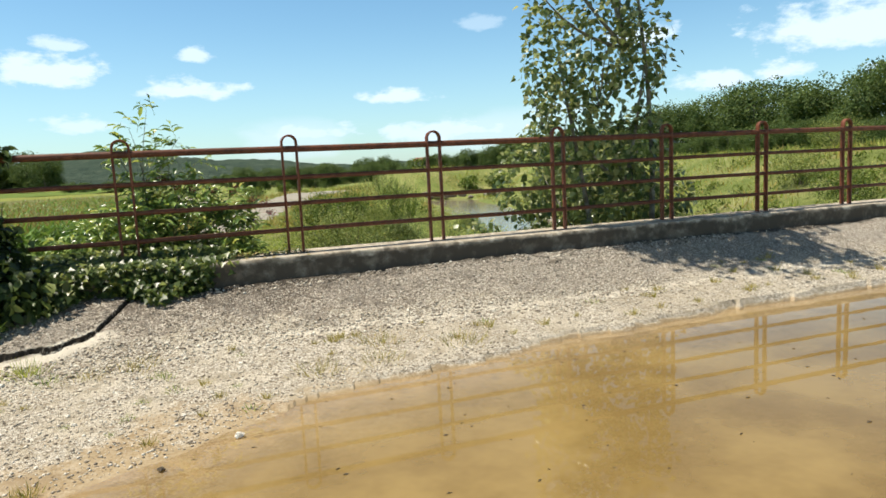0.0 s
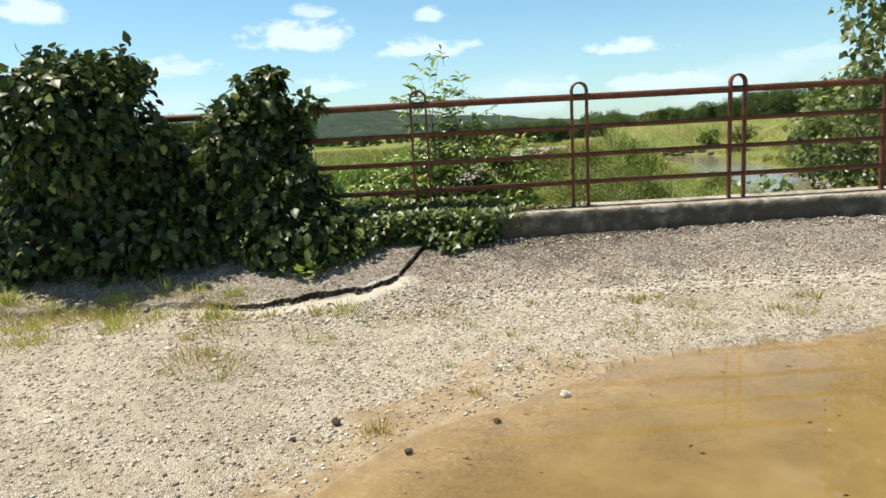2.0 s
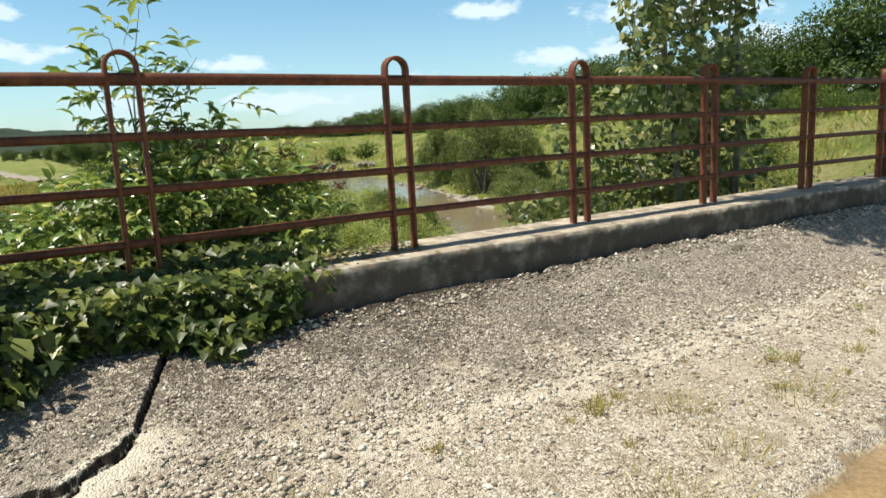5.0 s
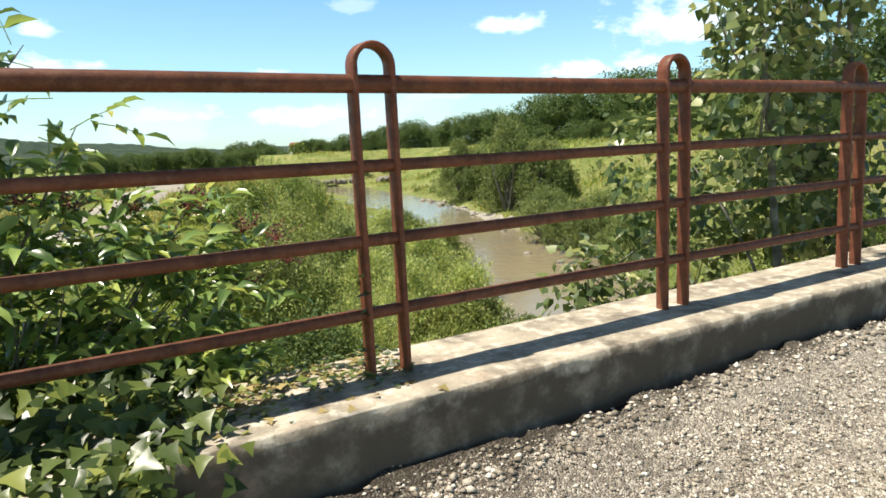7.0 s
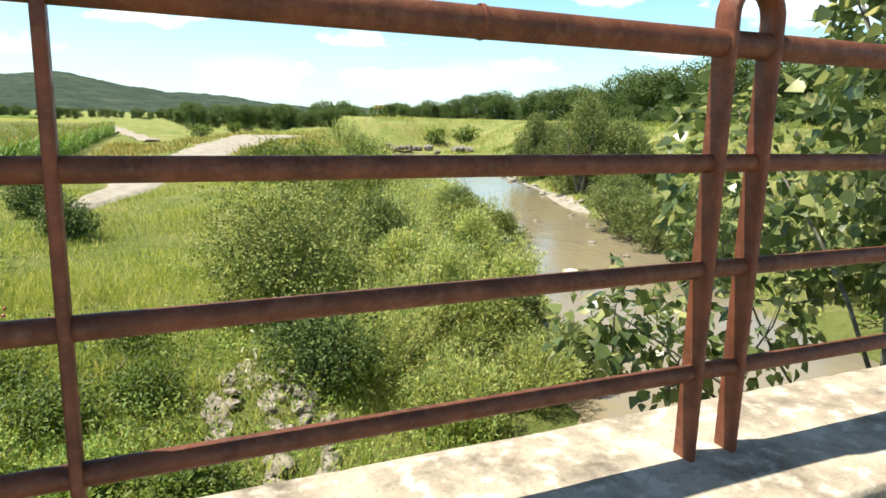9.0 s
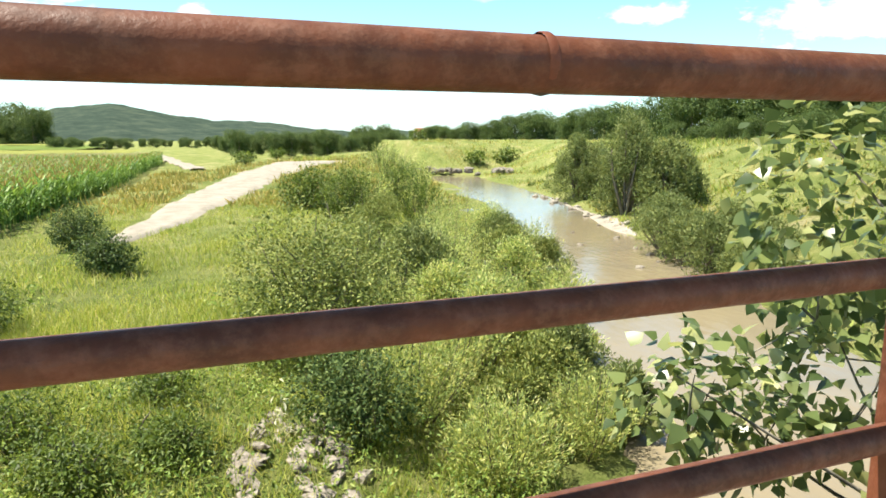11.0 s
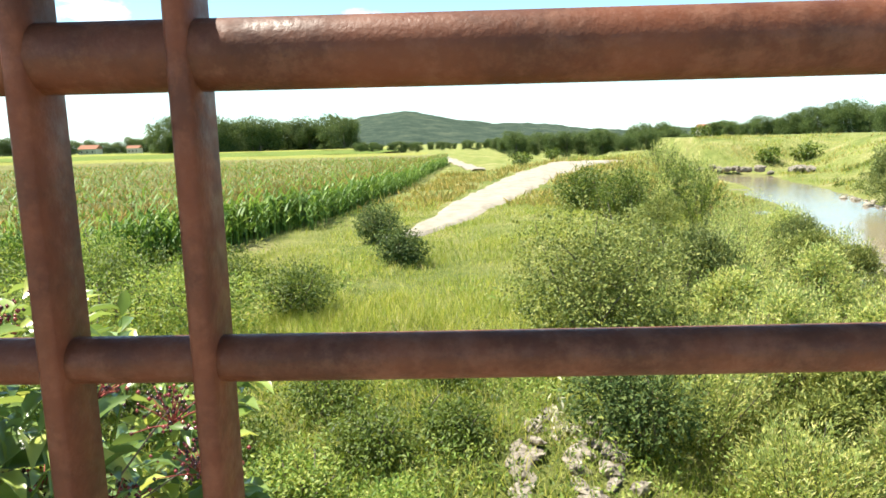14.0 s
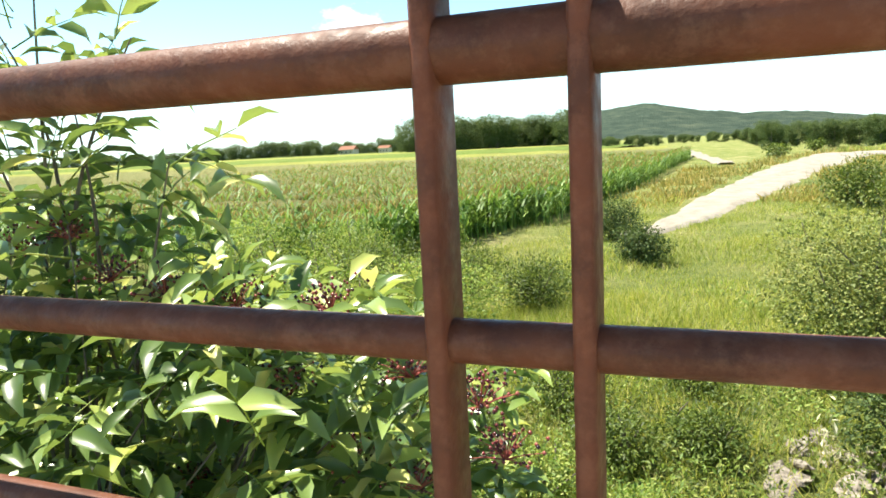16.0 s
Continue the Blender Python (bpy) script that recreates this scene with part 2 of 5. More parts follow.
# ragged band of humus at the kerb foot, the shade there painted in with it
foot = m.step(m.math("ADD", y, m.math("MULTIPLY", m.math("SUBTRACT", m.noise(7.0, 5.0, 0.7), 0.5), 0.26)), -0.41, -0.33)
c = m.mix(m.math("MAXIMUM", m.step(gap_shade.outputs["Fac"], 0.15, 0.5), m.math("MULTIPLY", foot, 0.82)), c, (0.045, 0.036, 0.026))
damp = m.step(m.math("ADD", z, m.math("MULTIPLY", m.math("SUBTRACT", m.noise(4.0, 5.0, 0.65), 0.5), 0.09)), -0.600, -0.630)
silt = m.ramp(m.noise(4.0, 6.0, 0.6), [(0.3, (0.22, 0.145, 0.05)), (0.5, (0.35, 0.24, 0.085)), (0.7, (0.45, 0.32, 0.13))])
silt = m.mix(m.step(m.noise(7.0, 5.0, 0.7, stretch=(1.0, 3.2, 1.0)), 0.56, 0.68, 0.0, 0.85), silt, (0.075, 0.05, 0.022))
wet = m.step(z, -0.652, -0.632)
silt = m.mix(m.math("MULTIPLY", wet, 0.6), silt, (0.25, 0.165, 0.075))
c = m.mix(m.math("MULTIPLY", damp, 0.72), c, silt)
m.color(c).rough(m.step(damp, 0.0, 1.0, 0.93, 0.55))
gravel_h = m.math("MULTIPLY", m.voronoi(135.0, "Distance"), m.step(damp, 0.0, 1.0, -1.0, -0.12))
road_mat = m.bump(gravel_h, 0.012, 0.9).bump(m.noise(24.0, 4.0), 0.01, 0.5).m

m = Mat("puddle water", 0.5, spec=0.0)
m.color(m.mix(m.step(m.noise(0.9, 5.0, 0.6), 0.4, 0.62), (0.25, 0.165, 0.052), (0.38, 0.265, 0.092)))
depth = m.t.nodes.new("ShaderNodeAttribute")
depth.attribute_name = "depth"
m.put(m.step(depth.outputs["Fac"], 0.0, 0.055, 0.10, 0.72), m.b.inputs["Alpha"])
ripple = m.t.nodes.new("ShaderNodeBump")
ripple.inputs["Strength"].default_value, ripple.inputs["Distance"].default_value = 0.04, 0.003
m.put(m.noise(5.0, 2.0), ripple.inputs["Height"])
gloss = m.t.nodes.new("ShaderNodeBsdfGlossy")
gloss.inputs["Roughness"].default_value = 0.015
fres = m.t.nodes.new("ShaderNodeFresnel")
fres.inputs["IOR"].default_value = 1.40
mixed = m.t.nodes.new("ShaderNodeMixShader")
m.t.links.new(ripple.outputs[0], gloss.inputs["Normal"])
m.t.links.new(ripple.outputs[0], fres.inputs["Normal"])
m.t.links.new(fres.outputs[0], mixed.inputs[0])
m.t.links.new(m.b.outputs[0], mixed.inputs[1])
m.t.links.new(gloss.outputs[0], mixed.inputs[2])
m.t.links.new(mixed.outputs[0], m.t.nodes["Material Output"].inputs[0])
puddle_mat = m.m

m = Mat("muddy river water", 0.09, spec=0.5)
m.b.inputs["IOR"].default_value = 1.33
c = m.mix(m.step(m.noise(0.14, 4.0), 0.4, 0.65), (0.255, 0.215, 0.135), (0.20, 0.18, 0.13))
m.color(c)
river_mat = m.bump(m.noise(2.2, 4.0, stretch=(1.6, 0.7, 1)), 0.05, 0.35).m

m = Mat("rough meadow", 0.95, spec=0.1)
n1 = m.noise(0.32, 5.0, 0.6)
c = m.ramp(n1, [(0.3, (0.140, 0.190, 0.048)), (0.47, (0.225, 0.265, 0.078)), (0.6, (0.305, 0.315, 0.115)), (0.75, (0.39, 0.355, 0.19))])
c = m.mix(m.step(m.noise(4.0, 5.0, 0.7), 0.45, 0.7, 0.0, 0.6), c, (0.085, 0.13, 0.022))
c = m.mix(m.step(m.noise(30.0, 4.0, 0.7), 0.5, 0.75, 0.0, 0.55), c, (0.32, 0.31, 0.11))
m.color(c)
meadow = m.bump(m.noise(9.0, 6.0, 0.75), 0.16, 1.0).bump(m.noise(1.2, 4.0), 0.3, 0.7).m

m = Mat("white limestone track", 0.95, spec=0.15)
c = m.ramp(m.noise(1.4, 6.0, 0.65), [(0.3, (0.238, 0.217, 0.168)), (0.55, (0.334, 0.309, 0.254)), (0.8, (0.414, 0.387, 0.327))])
m.color(m.mix(m.step(m.noise(28.0, 3.0), 0.5, 0.7, 0.0, 0.5), c, (0.36, 0.33, 0.27)))
track_mat = m.bump(m.noise(30.0, 4.0), 0.02, 0.7).m

m = Mat("pale rock", 0.9, spec=0.2)
c = m.ramp(m.noise(5.0, 7.0, 0.65), [(0.3, (0.10, 0.09, 0.07)), (0.55, (0.27, 0.245, 0.20)), (0.75, (0.42, 0.39, 0.33))])
m.color(c)
rock_mat = m.bump(m.noise(16.0, 6.0, 0.7), 0.03, 0.8).m

m = Mat("crumbling grey rock", 0.95, spec=0.15)
c = m.ramp(m.noise(9.0, 7.0, 0.7), [(0.30, (0.10, 0.09, 0.072)), (0.48, (0.27, 0.243, 0.20)), (0.66, (0.45, 0.41, 0.345))])
m.color(c)
rip_mat = m.bump(m.noise(22.0, 6.0, 0.75), 0.03, 0.8).m

m = Mat("gravel stone", 0.9, spec=0.2)
m.color(m.ramp(m.geo.outputs["Random Per Island"], [(0.0, (0.19, 0.155, 0.115)), (0.35, (0.42, 0.365, 0.285)), (0.7, (0.62, 0.56, 0.45)), (1.0, (0.84, 0.785, 0.67))]))
pebble_mat = m.bump(m.noise(120.0, 3.0), 0.002, 0.6).m
m = Mat("grey asphalt chipping", 0.9, spec=0.2)
m.color(m.ramp(m.geo.outputs["Random Per Island"], [(0.0, (0.12, 0.098, 0.074)), (0.45, (0.30, 0.258, 0.20)), (0.75, (0.50, 0.44, 0.355)), (1.0, (0.82, 0.76, 0.645))]))
chip_mat = m.bump(m.noise(120.0, 3.0), 0.002, 0.6).m
m = Mat("dark clod", 0.95, spec=0.15)
m.color(m.mix(m.noise(40.0), (0.05, 0.04, 0.03), (0.12, 0.10, 0.075)))
clod_mat = m.bump(m.noise(60.0), 0.004).m

m = Mat("wooded hill", 1.0, spec=0.0)
c = m.ramp(m.noise(0.022, 7.0, 0.72), [(0.32, (0.055, 0.085, 0.068)), (0.5, (0.085, 0.122, 0.092)), (0.62, (0.12, 0.155, 0.11)), (0.75, (0.19, 0.21, 0.14))])
m.color(c)
hill_mat = m.bump(m.noise(0.05, 7.0, 0.8), 14.0, 1.0).m
m = Mat("quarry face", 1.0, spec=0.0)
m.color(m.ramp(m.noise(0.06, 6.0, 0.7), [(0.35, (0.10, 0.11, 0.085)), (0.5, (0.25, 0.23, 0.2)), (0.7, (0.38, 0.35, 0.31))]))
quarry_mat = m.m

m = Mat("bark", 0.9, spec=0.2)
m.color(m.ramp(m.noise(18.0, 5.0, stretch=(1, 1, 0.3)), [(0.3, (0.10, 0.085, 0.062)), (0.6, (0.22, 0.195, 0.15)), (0.8, (0.34, 0.32, 0.27))]))
bark = m.bump(m.noise(40.0, 4.0, stretch=(1, 1, 0.2)), 0.006).m
m = Mat("poplar bark", 0.85, spec=0.2)
m.color(m.ramp(m.noise(10.0, 5.0), [(0.35, (0.12, 0.11, 0.085)), (0.55, (0.25, 0.235, 0.19)), (0.75, (0.40, 0.38, 0.32))]))
poplar_bark = m.bump(m.noise(30.0, 4.0), 0.004).m

ivy_leaf = leaf_material("ivy leaf", [(0.0, (0.018, 0.034, 0.012)), (0.5, (0.040, 0.068, 0.020)), (0.8, (0.085, 0.12, 0.034)), (1.0, (0.16, 0.19, 0.06))], 0.25, 0.36, 0.45)
dry_leaf = leaf_material("withered leaf", [(0.0, (0.07, 0.06, 0.03)), (0.5, (0.14, 0.125, 0.06)), (1.0, (0.24, 0.21, 0.12))], 0.15, 0.6, 0.2)
creeper_leaf = leaf_material("creeper leaf", [(0, (0.010, 0.021, 0.009)), (0.5, (0.022, 0.041, 0.014)), (0.85, (0.049, 0.082, 0.025)), (1, (0.118, 0.153, 0.058))], 0.2, 0.42, 0.4)
elder_leaf = leaf_material("elder leaf", [(0, (0.035, 0.074, 0.026)), (0.5, (0.088, 0.154, 0.052)), (0.8, (0.165, 0.250, 0.085)), (0.95, (0.260, 0.325, 0.110)), (1, (0.38, 0.37, 0.16))], 0.29, 0.30, 0.75)
poplar_leaf = leaf_material("poplar leaf", [(0.0, (0.030, 0.055, 0.024)), (0.45, (0.069, 0.108, 0.045)), (0.7, (0.120, 0.165, 0.072)), (0.88, (0.185, 0.225, 0.115)), (1.0, (0.25, 0.285, 0.165))], 0.40, 0.34, 0.6)
willow_leaf = leaf_material("willow leaf", [(0, (0.077, 0.129, 0.056)), (0.5, (0.194, 0.277, 0.112)), (0.85, (0.306, 0.386, 0.147)), (1, (0.376, 0.438, 0.217))], 0.35, 0.5, 0.3)
grey_willow_leaf = leaf_material("grey willow leaf", [(0.0, (0.044, 0.074, 0.030)), (0.5, (0.088, 0.128, 0.052)), (1.0, (0.150, 0.190, 0.085))], 0.3, 0.55, 0.3)
olive_leaf = leaf_material("round shrub leaf", [(0.0, (0.048, 0.078, 0.025)), (0.5, (0.108, 0.150, 0.048)), (0.85, (0.150, 0.190, 0.066)), (1.0, (0.190, 0.215, 0.085))], 0.2, 0.55, 0.25)
dark_leaf = leaf_material("dark bush leaf", [(0.0, (0.025, 0.048, 0.012)), (0.6, (0.055, 0.095, 0.022)), (1.0, (0.105, 0.155, 0.04))], 0.3, 0.5, 0.3)
tree_leaf = leaf_material("tree foliage", [(0.0, (0.020, 0.043, 0.016)), (0.5, (0.041, 0.074, 0.028)), (1.0, (0.084, 0.125, 0.046))], 0.22, 0.6, 0.2)
far_leaf = leaf_material("far foliage", [(0.0, (0.035, 0.062, 0.026)), (0.5, (0.055, 0.088, 0.034)), (1.0, (0.090, 0.125, 0.050))], 0.2, 0.7, 0.1)
grass_blade = leaf_material("grass blade", [(0, (0.092, 0.149, 0.037)), (0.4, (0.171, 0.240, 0.063)), (0.75, (0.283, 0.315, 0.106)), (1, (0.464, 0.421, 0.216))], 0.42, 0.55, 0.25, 0.5, 0.35)
dry_grass = leaf_material("dry grass blade", [(0.0, (0.105, 0.130, 0.038)), (0.5, (0.185, 0.195, 0.068)), (1.0, (0.31, 0.275, 0.13))], 0.3, 0.7, 0.2)
herb_leaf = leaf_material("weed leaf", [(0.0, (0.059, 0.118, 0.031)), (0.5, (0.116, 0.195, 0.051)), (1.0, (0.213, 0.267, 0.095))], 0.35, 0.5, 0.3)
maize_leaf = leaf_material("maize leaf", [(0, (0.038, 0.095, 0.025)), (0.6, (0.078, 0.156, 0.041)), (1, (0.136, 0.223, 0.076))], 0.3, 0.5, 0.3)
tassel_mat = leaf_material("maize tassel", [(0, (0.162, 0.142, 0.061)), (0.6, (0.230, 0.203, 0.088)), (1, (0.311, 0.270, 0.135))], 0.2, 0.8, 0.1)

m = Mat("maize canopy", 0.95, spec=0.1)
c = m.ramp(m.noise(2.6, 6.0, 0.75), [(0.3, (0.11, 0.15, 0.04)), (0.48, (0.24, 0.245, 0.09)), (0.62, (0.36, 0.33, 0.15)), (0.8, (0.42, 0.37, 0.19))])
c = m.mix(m.step(m.noise(0.05, 3.0), 0.35, 0.65, 0.0, 0.4), c, (0.17, 0.20, 0.06))
m.color(c)
canopy_mat = m.bump(m.noise(5.0, 5.0, 0.8), 0.35, 1.0).m
m = Mat("bright crop", 0.95, spec=0.1)
m.color(m.ramp(m.noise(0.8, 6.0, 0.7), [(0.35, (0.22, 0.25, 0.06)), (0.6, (0.31, 0.32, 0.08))]))
bright_crop = m.bump(m.noise(3.0, 5.0, 0.8), 0.3).m
m = Mat("green crop", 0.95, spec=0.1)
m.color(m.ramp(m.noise(0.5, 6.0, 0.7), [(0.35, (0.11, 0.17, 0.035)), (0.6, (0.17, 0.23, 0.05))]))
green_crop = m.bump(m.noise(2.0, 5.0, 0.8), 0.3).m
m = Mat("berry skin", 0.25, spec=0.6)
m.color(m.ramp(m.geo.outputs["Random Per Island"], [(0.0, (0.016, 0.008, 0.010)), (0.35, (0.075, 0.016, 0.020)), (0.7, (0.24, 0.035, 0.042)), (1.0, (0.36, 0.12, 0.08))]))
berry_mat = m.m
m = Mat("red berry stalk", 0.6)
m.color(m.mix(m.noise(60.0), (0.38, 0.07, 0.07), (0.26, 0.08, 0.05)))
stalk_mat = m.m
m = Mat("plaster", 0.9)
m.color(m.mix(m.noise(0.7), (0.52, 0.48, 0.40), (0.64, 0.61, 0.54)))
plaster = m.m
m = Mat("roof tile", 0.9)
m.color(m.mix(m.noise(1.2), (0.26, 0.11, 0.065), (0.34, 0.17, 0.10)))
roof_mat = m.m
m = Mat("dark opening", 0.6)
m.color(m.mix(m.noise(2.0), (0.03, 0.03, 0.032), (0.05, 0.05, 0.05)))
opening_mat = m.m

# ---- builders ----
rng = np.random.default_rng(7)


def mesh_arrays(name, v, f, mat, smooth=False):
    """A mesh out of vertex rows and faces that all have as many corners."""
    v, f = np.asarray(v, np.float32), np.asarray(f, np.int32)
    k = f.shape[1]
    me = bpy.data.meshes.new(name)
    me.vertices.add(len(v))
    me.vertices.foreach_set("co", v.ravel())
    me.loops.add(f.size)
    me.loops.foreach_set("vertex_index", f.ravel())
    me.polygons.add(len(f))
    me.polygons.foreach_set("loop_start", np.arange(0, f.size, k, dtype=np.int32))
    if smooth:
        me.polygons.foreach_set("use_smooth", np.ones(len(f), bool))
    me.update(calc_edges=True)
    me.materials.append(mat)
    return me


def piece(name, v, f, mat, parent=None, label="", smooth=False, kind=""):
    ob = new(name, mesh_arrays(name, v, f, mat, smooth))
    if parent:
        ob.parent = parent
    return tagged(ob, label, kind=kind)


def part(name, bm, mat, parent=None, label="", smooth=False):
    me = bpy.data.meshes.new(name)
    if smooth:
        for face in bm.faces:
            face.smooth = True
    bm.to_mesh(me)
    bm.free()
    me.materials.append(mat)
    ob = new(name, me)
    if parent:
        ob.parent = parent
    return tagged(ob, label)


def joined(lists):
    vs, fs, n = [], [], 0
    for v, f in lists:
        if len(v):
            vs.append(np.asarray(v, float))
            fs.append(np.asarray(f, int) + n)
            n += len(v)
    return np.concatenate(vs), np.concatenate(fs)


def sheet(xs, ys, height):
    """Grid of quads over xs and ys at height(X, Y)."""
    X, Y = np.meshgrid(xs, ys)
    v = np.stack([X, Y, height(X, Y)], -1).reshape(-1, 3)
    nx, ny = len(xs), len(ys)
    i = (np.arange(ny - 1)[:, None] * nx + np.arange(nx - 1)[None]).ravel()
    return v, np.stack([i, i + 1, i + nx + 1, i + nx], 1)


def bumps(x, y, seed, scale, octaves=3):
    """Smooth uneven ground between about -1 and 1, out of crossed waves."""
    r = np.random.default_rng(seed)
    out, amp = 0.0 * x, 1.0
    for o in range(octaves):
        for _ in range(4):
            a, ph = r.uniform(0, 6.28), r.uniform(0, 6.28)
            k = scale * 2 ** o * r.uniform(0.7, 1.4)
            out = out + amp * 0.3 * np.sin(k * (x * np.cos(a) + y * np.sin(a)) + ph)
        amp *= 0.5
    return out


def smooth01(t):
    t = np.clip(t, 0, 1)
    return t * t * (3 - 2 * t)


def unit(a):
    return a / np.maximum(np.linalg.norm(a, axis=-1, keepdims=True), 1e-9)


BROAD = (np.array([(0, 0, 0), (-.5, .34, .07), (.5, .34, .07), (0, .38, 0), (-.36, .68, .03), (.36, .68, .03), (0, .72, -.05), (0, 1, -.16)]),
         np.array([(0, 3, 1), (0, 2, 3), (1, 3, 6), (1, 6, 4), (3, 2, 5), (3, 5, 6), (4, 6, 7), (6, 5, 7)]))
ELDER = (np.array([(0, 0, 0), (-.5, .34, .13), (.5, .34, .13), (0, .38, 0), (-.40, .68, .07), (.40, .68, .07), (0, .72, -.06), (0, 1, -.24)]), BROAD[1])
IVY = (np.array([(0, 0, 0), (-.55, .12, .05), (.55, .12, .05), (-.28, .42, .02), (.28, .42, .02), (0, 1, -.12), (0, .3, -.03)]),
       np.array([(0, 6, 1), (0, 2, 6), (1, 6, 3), (6, 2, 4), (3, 6, 5), (6, 4, 5)]))
FOLD = (np.array([(0, 0, 0), (-.5, .4, .09), (.5, .4, .09), (0, 1, -.08)]), np.array([(0, 3, 1), (0, 2, 3)]))
DELTA = (np.array([(0, 0, 0), (-.52, .22, .06), (.52, .22, .06), (-.3, .6, .02), (.3, .6, .02), (0, 1, -.1)]),
         np.array([(0, 4, 3), (0, 3, 1), (0, 2, 4), (3, 4, 5)]))
BLADE = (np.array([(-.5, 0, 0), (.5, 0, 0), (-.3, .55, .05), (.3, .55, .05), (0, 1, -.12)]), np.array([(0, 1, 3), (0, 3, 2), (2, 3, 4)]))


def scatter(shape, pos, way, up, length, width):
    """Copies of a leaf shape at pos, pointing along way, its face towards up."""
    sv, sf = shape
    n = len(pos)
    b = unit(way)
    a = unit(np.cross(b, up))
    c = np.cross(a, b)
    length, width = np.broadcast_to(length, n)[:, None, None], np.broadcast_to(width, n)[:, None, None]
    v = pos[:, None] + a[:, None] * sv[None, :, :1] * width + b[:, None] * sv[None, :, 1:2] * length + c[:, None] * sv[None, :, 2:3] * length
    f = sf[None] + (np.arange(n) * len(sv))[:, None, None]
    return v.reshape(-1, 3), f.reshape(-1, 3)


def rand_dirs(n, r=rng):
    return unit(r.normal(size=(n, 3)))


def tube(points, radii, sides=6):
    """A closed bent tube of quads through points."""
    p = np.asarray(points, float)
    r = np.broadcast_to(radii, len(p))
    t = unit(np.gradient(p, axis=0))
    ref = np.where(np.abs(t[:, 2:3]) > 0.9, np.array([[1.0, 0, 0]]), np.array([[0, 0, 1.0]]))
    a = unit(np.cross(t, ref))
    b = np.cross(t, a)
    th = np.linspace(0, 2 * np.pi, sides, endpoint=False)
    v = p[:, None] + r[:, None, None] * (a[:, None] * np.cos(th)[None, :, None] + b[:, None] * np.sin(th)[None, :, None])
    f = []
    for i in range(len(p) - 1):
        for j in range(sides):
            f.append((i * sides + j, i * sides + (j + 1) % sides, (i + 1) * sides + (j + 1) % sides, (i + 1) * sides + j))
    return v.reshape(-1, 3), np.array(f)


def blob(center, size, seed, rough=0.25, sub=2, squash=1.0):
    """An uneven stone."""
    bm = bmesh.new()
    bmesh.ops.create_icosphere(bm, subdivisions=sub, radius=1)
    off = Vector((seed * 3.7, seed * 1.3, seed * 7.1))
    for vert in bm.verts:
        k = 1 + rough * noise.noise(vert.co * 1.3 + off) + rough * 0.5 * noise.noise(vert.co * 3.1 + off)
        vert.co = vert.co * k
        vert.co = Vector((vert.co.x * size[0], vert.co.y * size[1], vert.co.z * size[2] * squash)) + Vector(center)
    return bm


# ---- the road on the bridge ----
WATER = -0.635
PUD_X = [-3, -1.2, -0.75, -0.46, -0.16, 0.33, 0.8, 1.34, 2.15, 3.2, 4.3, 5.65, 6.75, 9, 14, 40]
PUD_Y = [-9, -6.2, -4.6, -3.74, -3.36, -3.0, -2.70, -2.45, -2.28, -2.08, -1.97, -1.90, -1.90, -2.2, -4.5, -9]
ROAD_Y = [-40, -12, -8, -6, -4, -3, -2.3, -1.8, -1.23, -0.8, -0.44, -0.25, 0.5]
ROAD_Z = [-0.7, -0.5, -0.6, -0.66, -0.66, -0.64, -0.605, -0.56, -0.487, -0.368, -0.252, -0.195, -0.195]
CRACK_X = [-9, -3.0, -1.7, -1.33, -0.83, -0.42, -0.2, -0.1, 0.0, 0.12, 0.3]
CRACK_Y = [-1.0, -1.1, -1.14, -1.2, -1.13, -1.02, -0.86, -0.66, -0.45, -0.2, 0.2]


def puddle_depth(x, y):
    edge = np.interp(x, PUD_X, PUD_Y) + 0.05 * bumps(x, y, 3, 3.0) + 0.025 * bumps(x, y, 4, 11.0)
    return edge - y


def crack_lip(x, y):
    return np.interp(x, CRACK_X, CRACK_Y) + 0.035 * bumps(x, 0 * y, 8, 9.0) + 0.02 * bumps(x, y, 9, 42.0)


def crack_gap(x, y):
    """How deep the open crack in front of the lifted slab is, 0 to 1."""
    wide = 0.0075 + 0.004 * bumps(x, 0 * y, 10, 6.0)
    steep = 1.0 + 1.0 * smooth01((x + 0.32) / 0.25)
    return np.exp(-(((y - crack_lip(x, y) + 0.018) / (wide * steep)) ** 2)) * smooth01((0.25 - x) / 0.1) * smooth01((x + 1.75) / 0.3)


def slab_face(x, y):
    return np.exp(-(((y - crack_lip(x, y) - 0.003) / 0.007) ** 2)) * smooth01((0.25 - x) / 0.1) * smooth01((x + 1.75) / 0.3)


def kerb_gap(x, y):
    """The crumbled edge of the asphalt along the kerb, 0 to 1."""
    return smooth01((y + 0.335 + 0.045 * bumps(x, y, 12, 4.5) + 0.018 * bumps(x, y, 13, 24.0)) / 0.02)


